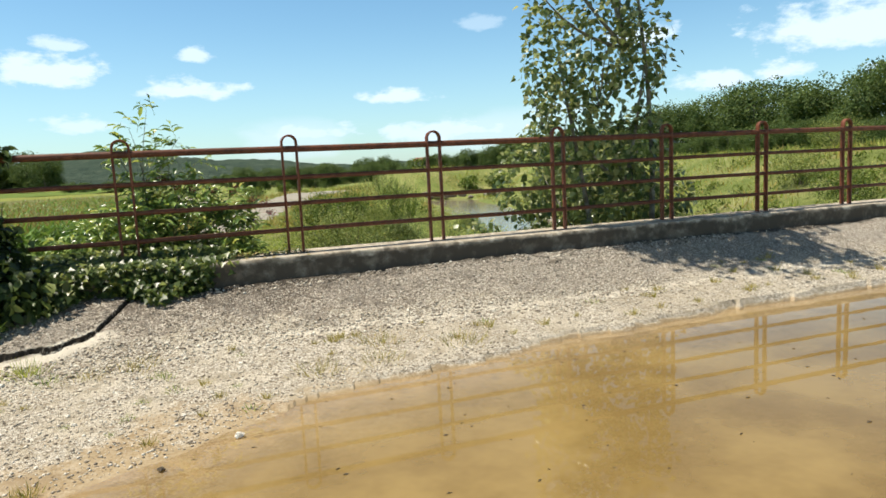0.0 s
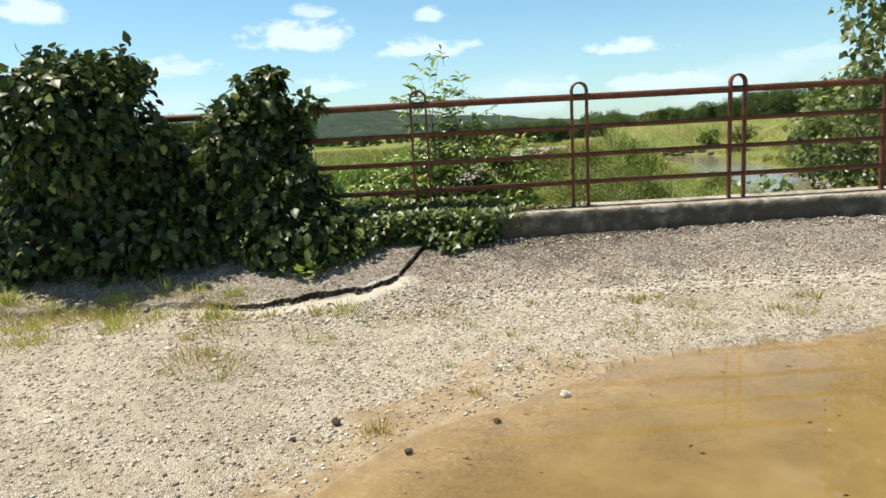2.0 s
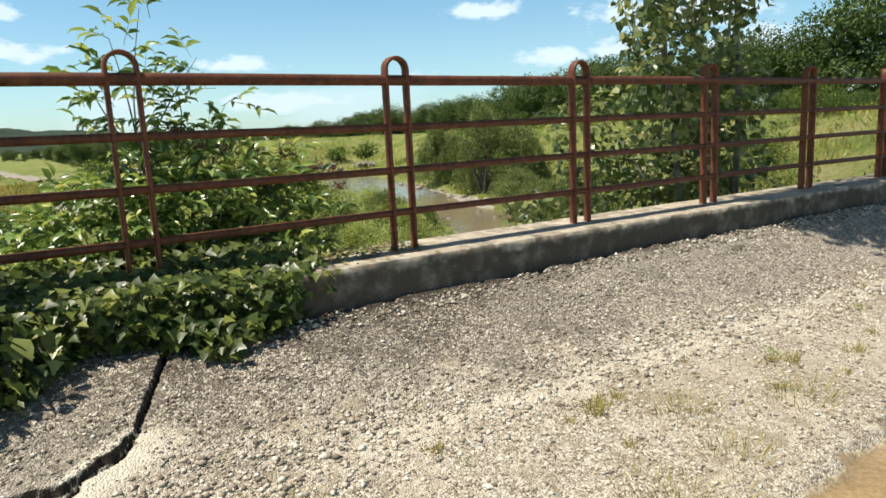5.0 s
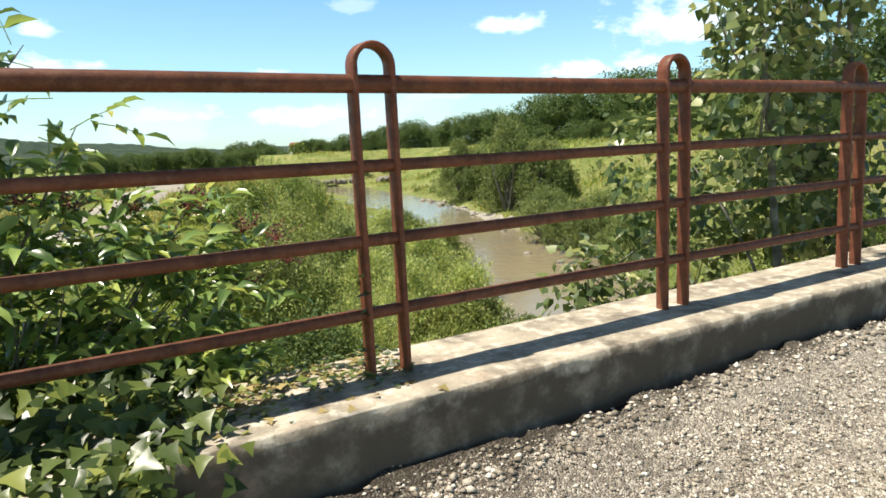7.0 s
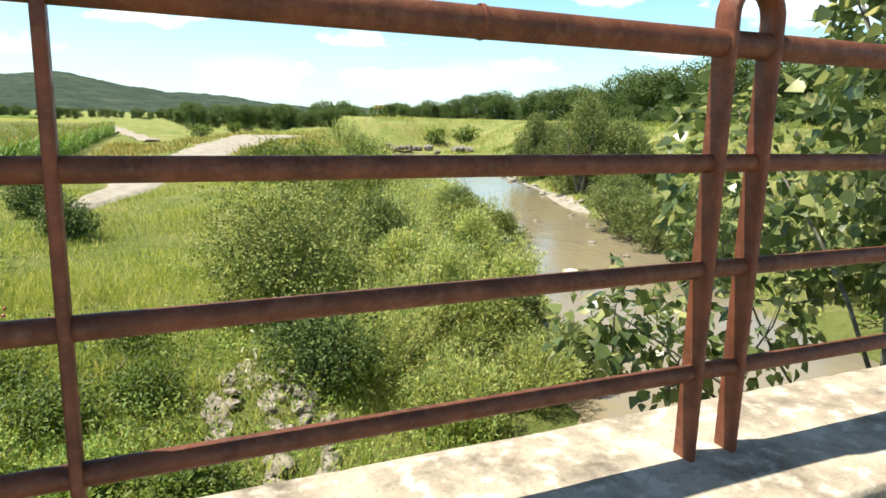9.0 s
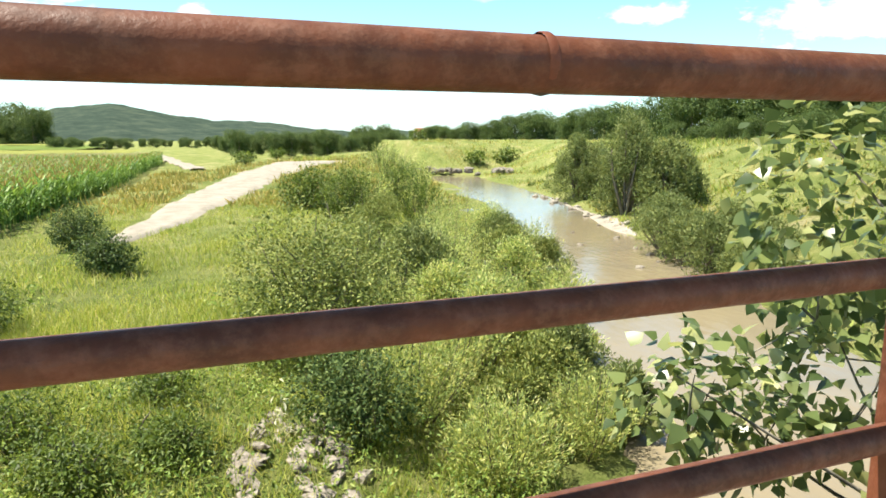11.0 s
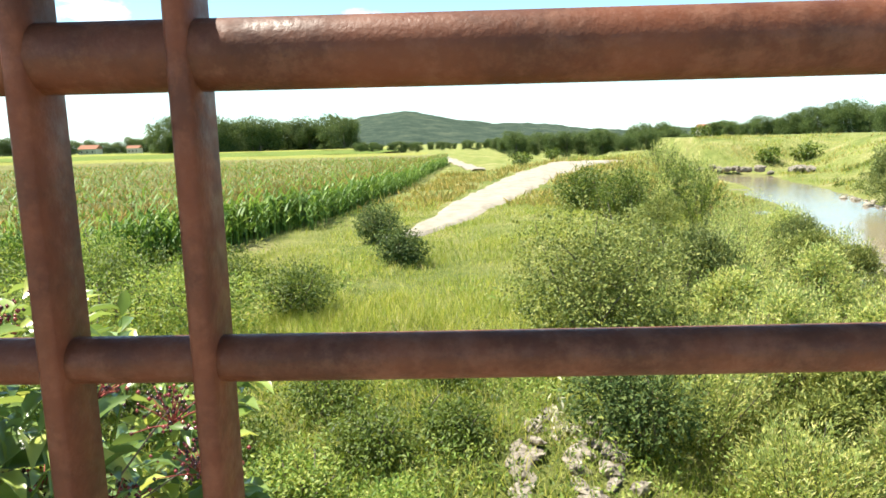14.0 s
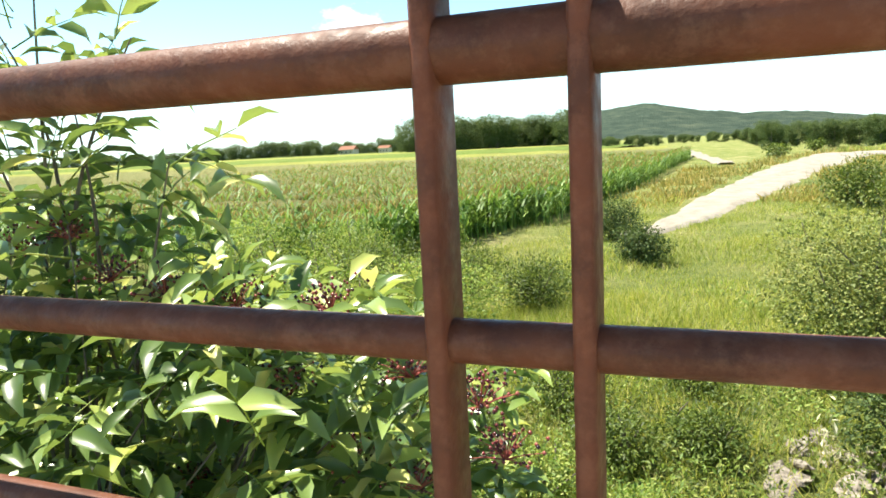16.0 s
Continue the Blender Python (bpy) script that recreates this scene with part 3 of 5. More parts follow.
def road_z(x, y):
    d = puddle_depth(x, y)
    base = np.interp(y, ROAD_Y, ROAD_Z) + 0.010 * bumps(x, y, 1, 2.2) + 0.004 * bumps(x, y, 2, 14.0)
    out = np.maximum(base, WATER + 0.035 * np.clip(-d, 0, 4))
    inside = WATER - 0.07 * (1 - np.exp(-np.clip(d, 0, 9) * 1.1))
    zz = np.where(d > 0, inside, np.where(y > -4.2, out, np.minimum(out, WATER + 0.06 * np.clip(-d, 0, 3) + 0.004)))
    zz = zz + 0.03 * smooth01((x - 1.0) / 2.0) * smooth01((y + 0.75) / 0.45)
    lip = crack_lip(x, y)
    slab = smooth01((y - lip) / 0.010) * smooth01((0.30 - x) / 0.2)
    strip = np.exp(-np.clip(lip - y, 0, 1) / 0.12) * (y < lip) * 0.003
    return zz + 0.025 * slab * (x > -6) - 0.045 * crack_gap(x, y) - 0.06 * kerb_gap(x, y) - strip * (x < 0.2) * (x > -2)


xs = np.unique(np.concatenate([np.linspace(-60, -5, 30), np.arange(-5, -2.2, 0.06), np.arange(-2.2, 0.6, 0.009), np.arange(0.6, 5, 0.02), np.arange(5, 9, 0.05), np.linspace(9, 80, 50)]))
ys = np.unique(np.concatenate([np.linspace(-14, -6.5, 20), np.arange(-6.5, -1.5, 0.045), np.arange(-1.5, -0.25, 0.0085), [-0.25]]))
rv, rf = sheet(xs, ys, road_z)
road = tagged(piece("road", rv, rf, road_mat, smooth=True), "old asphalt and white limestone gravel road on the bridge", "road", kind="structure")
road.data.polygons.foreach_set("use_smooth", np.ptp(rv[rf][:, :, 2], axis=1) < 0.008)
# where the road colour is darkened as shade: crack, slab face, kerb gap
road.data.attributes.new("gap_shade", "FLOAT", "POINT").data.foreach_set("value", np.maximum(np.maximum(crack_gap(rv[:, 0], rv[:, 1]), slab_face(rv[:, 0], rv[:, 1])), kerb_gap(rv[:, 0], rv[:, 1])).astype(np.float32))
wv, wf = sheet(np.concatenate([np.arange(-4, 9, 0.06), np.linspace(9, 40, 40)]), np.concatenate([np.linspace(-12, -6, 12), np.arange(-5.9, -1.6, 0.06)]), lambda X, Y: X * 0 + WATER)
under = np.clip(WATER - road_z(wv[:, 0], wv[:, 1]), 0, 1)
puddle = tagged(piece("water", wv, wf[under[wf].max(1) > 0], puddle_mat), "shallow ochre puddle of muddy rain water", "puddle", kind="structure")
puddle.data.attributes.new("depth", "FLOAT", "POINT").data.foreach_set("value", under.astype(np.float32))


def kerb():
    xs = np.concatenate([np.arange(-8, 0.4, 0.2), np.arange(0.4, 9, 0.035), np.arange(9, 60, 0.5)])
    prof = [(-0.268, -0.9), (-0.270, -0.3), (-0.270, -0.16), (-0.270, -0.06), (-0.2695, -0.005), (-0.265, 0.0), (-0.18, 0.002), (-0.1, 0.003),
            (0.0, 0.002), (0.1, 0.003), (0.18, 0.002), (0.252, 0.0), (0.27, -0.02), (0.272, -0.35), (0.272, -0.9)]
    v = []
    for x in xs:
        for j, (yy, zz) in enumerate(prof):
            chip = 0.004 * max(0.0, noise.noise(Vector((x * 2.1, j * 0.7, 1.0)))) + 0.035 * max(0.0, noise.noise(Vector((x * 6.0, 3.0, 0.0))) - 0.33)
            rough = 0.006 * noise.noise(Vector((x * 5, j * 1.9, 4.0)))
            corner = 1.0 if j in (4, 5, 11, 12) else 0.15
            v.append((x, yy + (chip * corner + rough) * (1 if yy < 0 else -1), zz - chip * corner * 0.8 + rough * 0.6))
    n, k = len(prof), len(xs)
    f = [(i * n + j, (i + 1) * n + j, (i + 1) * n + j + 1, i * n + j + 1) for i in range(k - 1) for j in range(n - 1)]
    f = [q[::-1] for q in f]
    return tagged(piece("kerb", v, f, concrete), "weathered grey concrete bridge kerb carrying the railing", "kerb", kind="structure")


kerb()
bm = bmesh.new()
bmesh.ops.create_cube(bm, size=1)
bmesh.ops.scale(bm, vec=(46, 12.4, 0.5), verts=bm.verts)
bmesh.ops.translate(bm, vec=(19.5, -6.3, -1.15), verts=bm.verts)
tagged(part("bridge_deck", bm, concrete), "plain concrete deck slab under the road", "bridge deck", kind="structure")

# ---- railing ----
RAILS = [(0.988, 0.0302), (0.723, 0.0215), (0.474, 0.0215), (0.2225, 0.0215)]
STEP, FIRST = 1.45, 1.50
railing = tagged(new("railing"), "rusty red-brown pipe railing with looped flat-bar posts", "railing")
railing.empty_display_size = 0.2


def post_mesh():
    """A flat bar bent over into a tall narrow loop, feet on the kerb."""
    w, d, t = 0.068, 0.062, 0.019
    path = [(-w, -0.01, 0.0)] + [(-w, z, 0.0) for z in (0.2, 0.45, 0.7, 0.95, 1.045)]
    path += [(-w * math.cos(a), 1.045 + w * math.sin(a), a) for a in np.linspace(0.2, math.pi - 0.2, 11)]
    path += [(w, z, math.pi) for z in (1.045, 0.95, 0.7, 0.45, 0.2, -0.01)]
    b, v = 0.004, []
    ring = [(-t / 2, -d / 2 + b), (-t / 2 + b, -d / 2), (t / 2 - b, -d / 2), (t / 2, -d / 2 + b), (t / 2, d / 2 - b), (t / 2 - b, d / 2), (-t / 2 + b, d / 2), (-t / 2, d / 2 - b)]
    for px, pz, a in path:
        for s, yy in ring:
            v.append((px + s * math.cos(a), yy, pz - s * math.sin(a)))
    n, k = len(ring), len(path)
    f = [(i * n + j, i * n + (j + 1) % n, (i + 1) * n + (j + 1) % n, (i + 1) * n + j) for i in range(k - 1) for j in range(n)]
    return mesh_arrays("post", v, f, rust_bar)


post_data = post_mesh()
for i in range(-5, 19):
    ob = new("post", post_data)
    ob.parent = railing
    lean = 0.006 * math.sin(i * 2.3)
    ob.matrix_basis = pose(FIRST + STEP * i, 0, 0, lean * 40, 0, 0)
for zz, r in RAILS:
    px = np.arange(-7, 29, 0.25)
    pts = np.stack([px, 0 * px + 0.002 * np.sin(px * 0.9 + zz * 7), zz + 0.0025 * np.sin(px * 1.7 + zz * 20)], 1)
    piece("top_rail" if r > 0.03 else "rail", *tube(pts, r, 20 if r > 0.03 else 14), rust_rail, railing, "thick worn pipe handrail" if r > 0.03 else "", True)
for jx in (2.277, 8.28, 14.28, -3.72):
    ring_v, ring_f = tube([(jx - 0.006, 0, 0.988), (jx - 0.003, 0, 0.988), (jx + 0.003, 0, 0.988), (jx + 0.006, 0, 0.988)], [0.0300, 0.0312, 0.0312, 0.0300], 20)
    piece("weld_bead", ring_v, ring_f, rust_bar, railing, "", True)
    bmw = blob((jx, 0.0, 0.957), (0.011, 0.008, 0.004), jx, 0.3, 1)
    part("weld_drip", bmw, clod_mat, railing)

# ---- land beyond the bridge ----
FIELD, RIVER = -2.5, -3.1
RL_Y = [-60, -10, 0, 7, 15, 32, 50, 70, 400]
RL_X = [-10, 2.5, 5.2, 7.4, 11.3, 17.3, 22.4, 27.6, 90]
RR_Y = [-60, -10, 0, 8, 17, 24, 32, 42, 67, 400]
RR_X = [-2, 9.5, 11.5, 13.8, 17.0, 19.6, 22.6, 26.0, 31.8, 110]
CREST_Y = [-60, 0, 12, 25, 40, 60, 90, 3000]
CREST_Z = [-2.2, -2.2, -2.25, -2.2, -1.85, -1.30, -1.35, -1.6]
TRACK = [(-1.0, 21.0), (0.9, 25.3), (2.3, 31.0), (4.6, 40.0), (7.4, 50.0), (10.9, 59.0), (15.5, 66.0)]
TR_Y = [p[1] for p in TRACK]
TR_X = [p[0] for p in TRACK]


def land_z(x, y):
    xl, xr = np.interp(y, RL_Y, RL_X), np.interp(y, RR_Y, RR_X)
    wob = 0.8 * bumps(x, y, 21, 0.35, 2)
    dl, dr = xl - x + wob, x - xr + wob * 0.6
    crest = np.interp(y, CREST_Y, CREST_Z)
    tx = np.interp(y, TR_Y + [200], TR_X + [60])
    left = RIVER + (crest - RIVER) * smooth01(dl / np.maximum(3.0, np.minimum(9.0, xl - tx - 3)))
    away = np.clip((tx - 3.0 - x) / 7.0, 0, 1)
    left = left + (FIELD - crest) * smooth01(away)
    bank = 0.62
    dr2 = np.maximum(dr, (y - 70) * 1.1)
    right = RIVER + 0.25 * smooth01(dr2 / 1.0) + (bank - RIVER - 0.25) * smooth01((dr2 - 1.5) / 13.0)
    bed = RIVER - 0.6 * smooth01(np.minimum(-dl, -dr2) / 1.6)
    zz = np.where(dl > 0, left, np.where(dr2 > 0, right, bed))
    zz = zz + 0.12 * bumps(x, y, 22, 0.9) * smooth01(dl / 2) * (dl > 0) + 0.15 * bumps(x, y, 23, 0.5) * smooth01(dr2 / 3) * (dr2 > 0)
    far = smooth01((y - 150) / 250)
    zz = np.where((dr2 > 0) & (dl <= 0), zz * (1 - far) + far * 0.2, zz)
    # made-up bank behind the kerb on which the creepers and the elder grow
    made = smooth01((1.4 - x) / 2.2) * smooth01((4.6 - y) / 4.2)
    zz = zz * (1 - made) + made * np.maximum(zz, -0.42 - 0.22 * np.clip(y, 0, 9))
    # the road's fill on both ends
    return np.where(y < 0.2, np.minimum(zz, -1.6), zz)


def spaced(parts):
    return np.unique(np.concatenate([np.arange(a, b, s) for a, b, s in parts] + [[parts[-1][1]]]))


gx = spaced([(-2600, -400, 220), (-400, -100, 30), (-100, -30, 4), (-30, -8, 1.0), (-8, 26, 0.3), (26, 60, 1.0), (60, 160, 5), (160, 400, 30), (400, 2600, 220)])
gy = spaced([(-700, -60, 80), (-60, -4, 4), (-4, 0.2, 0.6), (0.2, 26, 0.3), (26, 80, 0.8), (80, 200, 5), (200, 600, 40), (600, 3000, 200)])
tagged(piece("ground", *sheet(gx, gy, land_z), meadow, smooth=True), "rough green and straw-coloured meadow with river banks", "ground", kind="structure")
wy = np.linspace(-40, 74, 58)
wv, wf = [], []
for yy in wy:
    a, b = np.interp(yy, RL_Y, RL_X) - 2.5, np.interp(yy, RR_Y, RR_X) + 2.5
    wv += [(a + (b - a) * s, yy, RIVER) for s in (0, 0.5, 1)]
wf = [(3 * i + j, 3 * i + j + 1, 3 * i + j + 4, 3 * i + j + 3) for i in range(len(wy) - 1) for j in (0, 1)]
tagged(piece("river", wv, wf, river_mat), "slow muddy grey-brown river between green banks", "river", kind="structure")


def ribbon(name, mids, widths, mat, lift, label, category, steps=60):
    """A strip laid over the land along mids."""
    p, wd = np.array(mids, float), np.array(widths, float)
    s = np.linspace(0, len(p) - 1, steps)
    x, y = (np.interp(s, range(len(p)), p[:, k]) for k in (0, 1))
    w = np.interp(s, range(len(p)), wd)
    t = unit(np.stack([np.gradient(x), np.gradient(y)], 1))
    v = []
    cols = np.linspace(-0.5, 0.5, 9)
    for i in range(steps):
        for c in cols:
            ww = w[i] * (1 + 0.07 * math.sin(i * 1.7) + 0.05 * math.sin(i * 4.1 + c * 9))
            px, py = x[i] - t[i, 1] * c * ww * -1, y[i] + t[i, 0] * c * ww * -1
            v.append((px, py, float(land_z(np.array([px]), np.array([py]))[0]) + lift - 0.16 * (abs(c) > 0.49)))
    n = len(cols)
    f = [(i * n + j, i * n + j + 1, (i + 1) * n + j + 1, (i + 1) * n + j) for i in range(steps - 1) for j in range(n - 1)]
    return tagged(piece(name, v, f, mat, smooth=True), label, category, kind="structure")


ribbon("track", TRACK, [0.5, 1.5, 2.6, 3.4, 4.0, 4.4, 4.4], track_mat, 0.10, "white limestone farm track along the levee", "track", 90)
ribbon("track", [(3.6, 76), (2.2, 95), (-0.6, 130), (-5, 175)], [1.6, 1.8, 2.2, 2.4], track_mat, 0.25, "pale far stretch of the farm track", "track", 40)


def ground_at(x, y):
    return float(land_z(np.array([float(x)]), np.array([float(y)]))[0])


# ---- maize field and crops ----
def field_edge(y):
    return np.interp(y, [14, 17, 20.7, 25.8, 37, 65, 83, 140], [-9.6, -7.2, -5.4, -3.9, -3.0, -2.0, -1.6, 2.5])


def canopy():
    ys = np.concatenate([np.arange(20.5, 60, 0.7), np.arange(60, 112, 1.6)])
    cols = np.concatenate([np.linspace(0, 12, 22), np.linspace(13, 60, 30), np.linspace(64, 260, 30)])
    v = []
    for y in ys:
        for c in cols:
            x = field_edge(y) - 0.9 - c
            zz = FIELD + 1.40 + 0.14 * noise.noise(Vector((x * 0.9, y * 0.9, 0))) + 0.14 * noise.noise(Vector((x * 3.1, y * 3.1, 2)))
            v.append((x, y + 0.3 * noise.noise(Vector((x * 0.6, y, 5))), zz))
    n = len(cols)
    f = [(i * n + j, i * n + j + 1, (i + 1) * n + j + 1, (i + 1) * n + j)[::-1] for i in range(len(ys) - 1) for j in range(n - 1)]
    return v, f


maize = tagged(new("maize_field"), "tall green maize field with straw-coloured tassels", "crop field", kind="stuff")
piece("canopy", *canopy(), canopy_mat, maize, smooth=True, kind="stuff")


def maize_plants():
    r = np.random.default_rng(11)
    pts = []
    for y in np.arange(15.5, 100, 0.32):
        depth = 3.2 if y < 60 else 1.6
        for c in np.arange(0, depth, 0.34 if y < 50 else 0.55):
            pts.append((field_edge(y) - c + r.normal(0, 0.10), y + r.normal(0, 0.08)))
    for x in np.arange(-60, -7, 0.36):
        for c in np.arange(0, 5.2, 0.42):
            pts.append((x + r.normal(0, 0.1), 15.6 - 0.02 * (x + 8) + c + r.normal(0, 0.1)))
    for _ in range(5200):
        y = 25 + 60 * r.random() ** 1.7
        pts.append((field_edge(y) - 1 - 45 * r.random() ** 1.3, y))
    p = np.array(pts)
    h = r.uniform(1.35, 1.75, len(p))
    base = np.stack([p[:, 0], p[:, 1], np.minimum(land_z(p[:, 0], p[:, 1]), FIELD + 0.25)], 1)
    out = []
    for k in range(9):
        a = r.uniform(0, 6.28, len(p))
        lvl = h * (0.22 + 0.085 * k)
        pos = base + np.stack([0 * lvl, 0 * lvl, lvl], 1)
        way = np.stack([np.cos(a), np.sin(a), r.uniform(0.5, 1.1, len(p))], 1)
        out.append(scatter(BLADE, pos, way, np.tile([0, 0, 1.0], (len(p), 1)) + 0.1, r.uniform(0.45, 0.75, len(p)), 0.075))
    stems = scatter(BLADE, base, np.tile([0.02, 0.0, 1.0], (len(p), 1)), rand_dirs(len(p), r) * [1, 1, 0.01], h, 0.05)
    out.append(stems)
    tas = []
    for k in range(3):
        pos = base + np.stack([0 * h, 0 * h, h * 0.93], 1)
        way = np.stack([r.normal(0, 0.35, len(p)), r.normal(0, 0.35, len(p)), np.ones(len(p))], 1)
        tas.append(scatter(FOLD, pos, way, rand_dirs(len(p), r), r.uniform(0.18, 0.31, len(p)), 0.042))
    return joined(out), joined(tas)


leaves, tassels = maize_plants()
piece("stalks", *leaves, maize_leaf, maize, kind="stuff")
piece("tassels", *tassels, tassel_mat, maize, kind="stuff")


def crop_strip(y0, y1, x0, x1, mat, label):
    xs, ys = np.linspace(x0, x1, 70), np.linspace(y0, y1, 8)
    v, f = sheet(xs, ys, lambda X, Y: FIELD + 1.1 + 0.12 * bumps(X, Y, 31, 0.5))
    tagged(piece("crop_strip", v, f, mat, smooth=True), label, "crop field", kind="stuff")


crop_strip(113, 168, -420, -6, bright_crop, "bright yellow-green strip of crops behind the maize")
crop_strip(170, 300, -520, -20, green_crop, "darker green strip of far crops")
crop_strip(302, 430, -700, -40, bright_crop, "far pale green field")
crop_strip(432, 520, -700, -60, green_crop, "far dark green field")

# ---- plants ----
UP = np.array([0.0, 0.0, 1.0])


def cloud(n, center, radii, r, shell=0.45, lump=0.28):
    """Points in an uneven rounded mass, thicker towards its outside, and the way out of it."""
    d = rand_dirs(n, r)
    ph = r.uniform(0, 6.28, 6)
    k = 1 + lump * (np.sin(3.1 * d[:, 0] + ph[0]) * np.sin(2.7 * d[:, 1] + ph[1]) + 0.6 * np.sin(6.3 * d[:, 2] + ph[2]) * np.sin(5.5 * d[:, 0] + ph[3])
                    + 0.4 * np.sin(11 * d[:, 1] + ph[4]) * np.sin(9 * d[:, 2] + ph[5]))
    rad = (shell + (1 - shell) * r.random(n) ** 0.6) * k
    return np.array(center) + d * rad[:, None] * np.array(radii), d


def leafage(masses, shape, size, ratio, r, droop=0.2, face=0.6, spread=0.35):
    """Leaves over several masses (count, center, radii)."""
    out = []
    for n, c, rad in masses:
        p, d = cloud(n, c, rad, r)
        way = d * 0.7 + r.normal(0, 0.6, (n, 3)) - UP * droop
        up = UP * face + d * 0.5 + r.normal(0, 0.35, (n, 3))
        s = size * r.uniform(1 - spread, 1 + spread, n)
        out.append(scatter(shape, p, way, up, s, s * ratio))
    return joined(out)


def branches(root, tips, r, radius, sag=0.15, steps=7):
    """Bent tapering stems from root to each tip."""
    out = []
    for tip in tips:
        a, b = np.array(root, float), np.array(tip, float)
        t = np.linspace(0, 1, steps)[:, None]
        bend = r.normal(0, sag, 3) * np.linalg.norm(b - a)
        pts = a + (b - a) * t + np.sin(t * np.pi) * bend
        out.append(tube(pts, np.linspace(radius, radius * 0.25, steps), 6))
    return joined(out)


def plant(name, label, category, base, stems, stem_mat, leaf_sets, group=""):
    """A top-level plant: stems and one mesh for each kind of leafage (name, verts and faces, material)."""
    ob = tagged(new(name), label, category, group)
    ob.empty_display_size = 0.1
    ob.location = base
    off = np.array(base, float)
    if stems is not None:
        piece("stem" if "tree" not in name else "trunk", stems[0] - off, stems[1], stem_mat, ob, smooth=True, kind="" if "tree" in name else "stuff")
    for nm, (v, f), mat in leaf_sets:
        piece(nm, v - off, f, mat, ob, smooth=True, kind="stuff")
    return ob


# creeper-grown humps on the railing
def hump(masses, base, seed):
    r = np.random.default_rng(seed)
    masses = [(int(n * 1.25), c, rad) for n, c, rad in masses]
    lv = leafage(masses, BROAD, 0.086, 0.64, r, droop=0.8, face=0.3, spread=0.5)
    tips = [c for _, c, _ in masses for _ in range(3)]
    tips = [np.array(c) + r.uniform(-0.15, 0.15, 3) + (0, 0.2, -0.1) for c in tips]
    st = branches(base, tips, r, 0.013)
    return plant("creeper_hump", "dark green creeper swallowing the railing in a tall hump", "creeper", base, st, bark, [("foliage", lv, creeper_leaf)], "creeper humps")


hump([(3600, (-2.9, -0.36, 0.98), (0.68, 0.5, 0.54)), (3600, (-2.75, -0.08, 0.35), (0.95, 0.5, 0.6)), (2600, (-3.2, -0.3, -0.05), (0.85, 0.5, 0.4)),
      (700, (-2.15, -0.1, 0.5), (0.36, 0.4, 0.36)), (2300, (-2.2, -0.32, -0.05), (0.8, 0.42, 0.42)), (500, (-3.0, -0.1, 1.36), (0.48, 0.35, 0.22)),
      (1800, (-4.3, -0.3, 0.0), (0.7, 0.5, 0.45)), (420, (-2.55, -0.1, 1.36), (0.28, 0.3, 0.2))], (-2.7, -0.1, -0.3), 41)
hump([(1900, (-1.42, -0.17, 0.72), (0.40, 0.36, 0.42)), (2600, (-1.33, -0.12, 0.2), (0.55, 0.44, 0.48)), (300, (-1.33, -0.1, 1.12), (0.24, 0.26, 0.20)),
      (1500, (-1.15, -0.42, -0.12), (0.60, 0.36, 0.28)), (110, (-1.22, -0.1, 1.29), (0.10, 0.12, 0.10)), (120, (-0.98, -0.05, 1.04), (0.22, 0.14, 0.08)), (130, (-1.02, -0.12, 0.72), (0.10, 0.12, 0.22)),
      (420, (-0.75, -0.35, -0.08), (0.35, 0.25, 0.2))], (-1.35, 0.0, -0.3), 42)


def ivy_carpet():
    """Ivy creeping over the kerb and down on to the road."""
    r = np.random.default_rng(43)
    n = 5600
    x = r.uniform(-1.1, 0.95, n)
    y = r.uniform(-0.62, 0.5, n)
    reach = np.interp(x, [-1.1, -0.6, -0.2, 0.1, 0.3, 0.42, 0.7, 0.95], [-0.62, -0.6, -0.42, -0.4, -0.6, -0.5, -0.34, -0.3]) + 0.05 * bumps(x, y, 51, 9.0)
    keep = (y > reach) & (r.random(n) < np.interp(x, [0.4, 0.75, 0.95], [1.0, 0.55, 0.12]))
    x, y = x[keep], y[keep]
    top = np.where(y > -0.29, np.interp(y, [-0.29, -0.2, 0.1, 0.5], [0.0, 0.05, 0.12, 0.1]), 0)
    zz = np.where(y > -0.29, top * r.uniform(0.2, 1.3, len(x)), road_z(x, y) + 0.02 + 0.14 * r.random(len(x)) * np.interp(y, [-0.62, -0.3], [0.3, 1.6]))
    p = np.stack([x, y, zz], 1)
    fr = r.uniform(-0.58, 0.72, 900)
    p = np.concatenate([p, np.stack([fr, r.uniform(-0.36, -0.28, 900), r.uniform(-0.25, 0.08, 900)], 1)])
    n = len(p)
    way = np.stack([r.normal(0, 0.6, n), -0.7 + r.normal(0, 0.5, n), -0.5 + r.normal(0, 0.3, n)], 1)
    up = np.stack([r.normal(0, 0.3, n), -0.5 + r.normal(0, 0.3, n), np.ones(n)], 1)
    s = 0.056 * r.uniform(0.55, 1.4, n)
    lv = scatter(IVY, p, way, up, s, s * 0.95)
    st = joined([branches((a, 0.2, -0.05), [(a + r.normal(0, 0.3), -0.35 + r.normal(0, 0.08), -0.2)], r, 0.009, 0.1) for a in np.linspace(-0.8, 0.5, 9)])
    return plant("ivy", "glossy green ivy trailing over the kerb onto the asphalt", "ivy", (0.0, 0.0, 0.0), st, bark, [("foliage", lv, ivy_leaf)])


ivy_carpet()


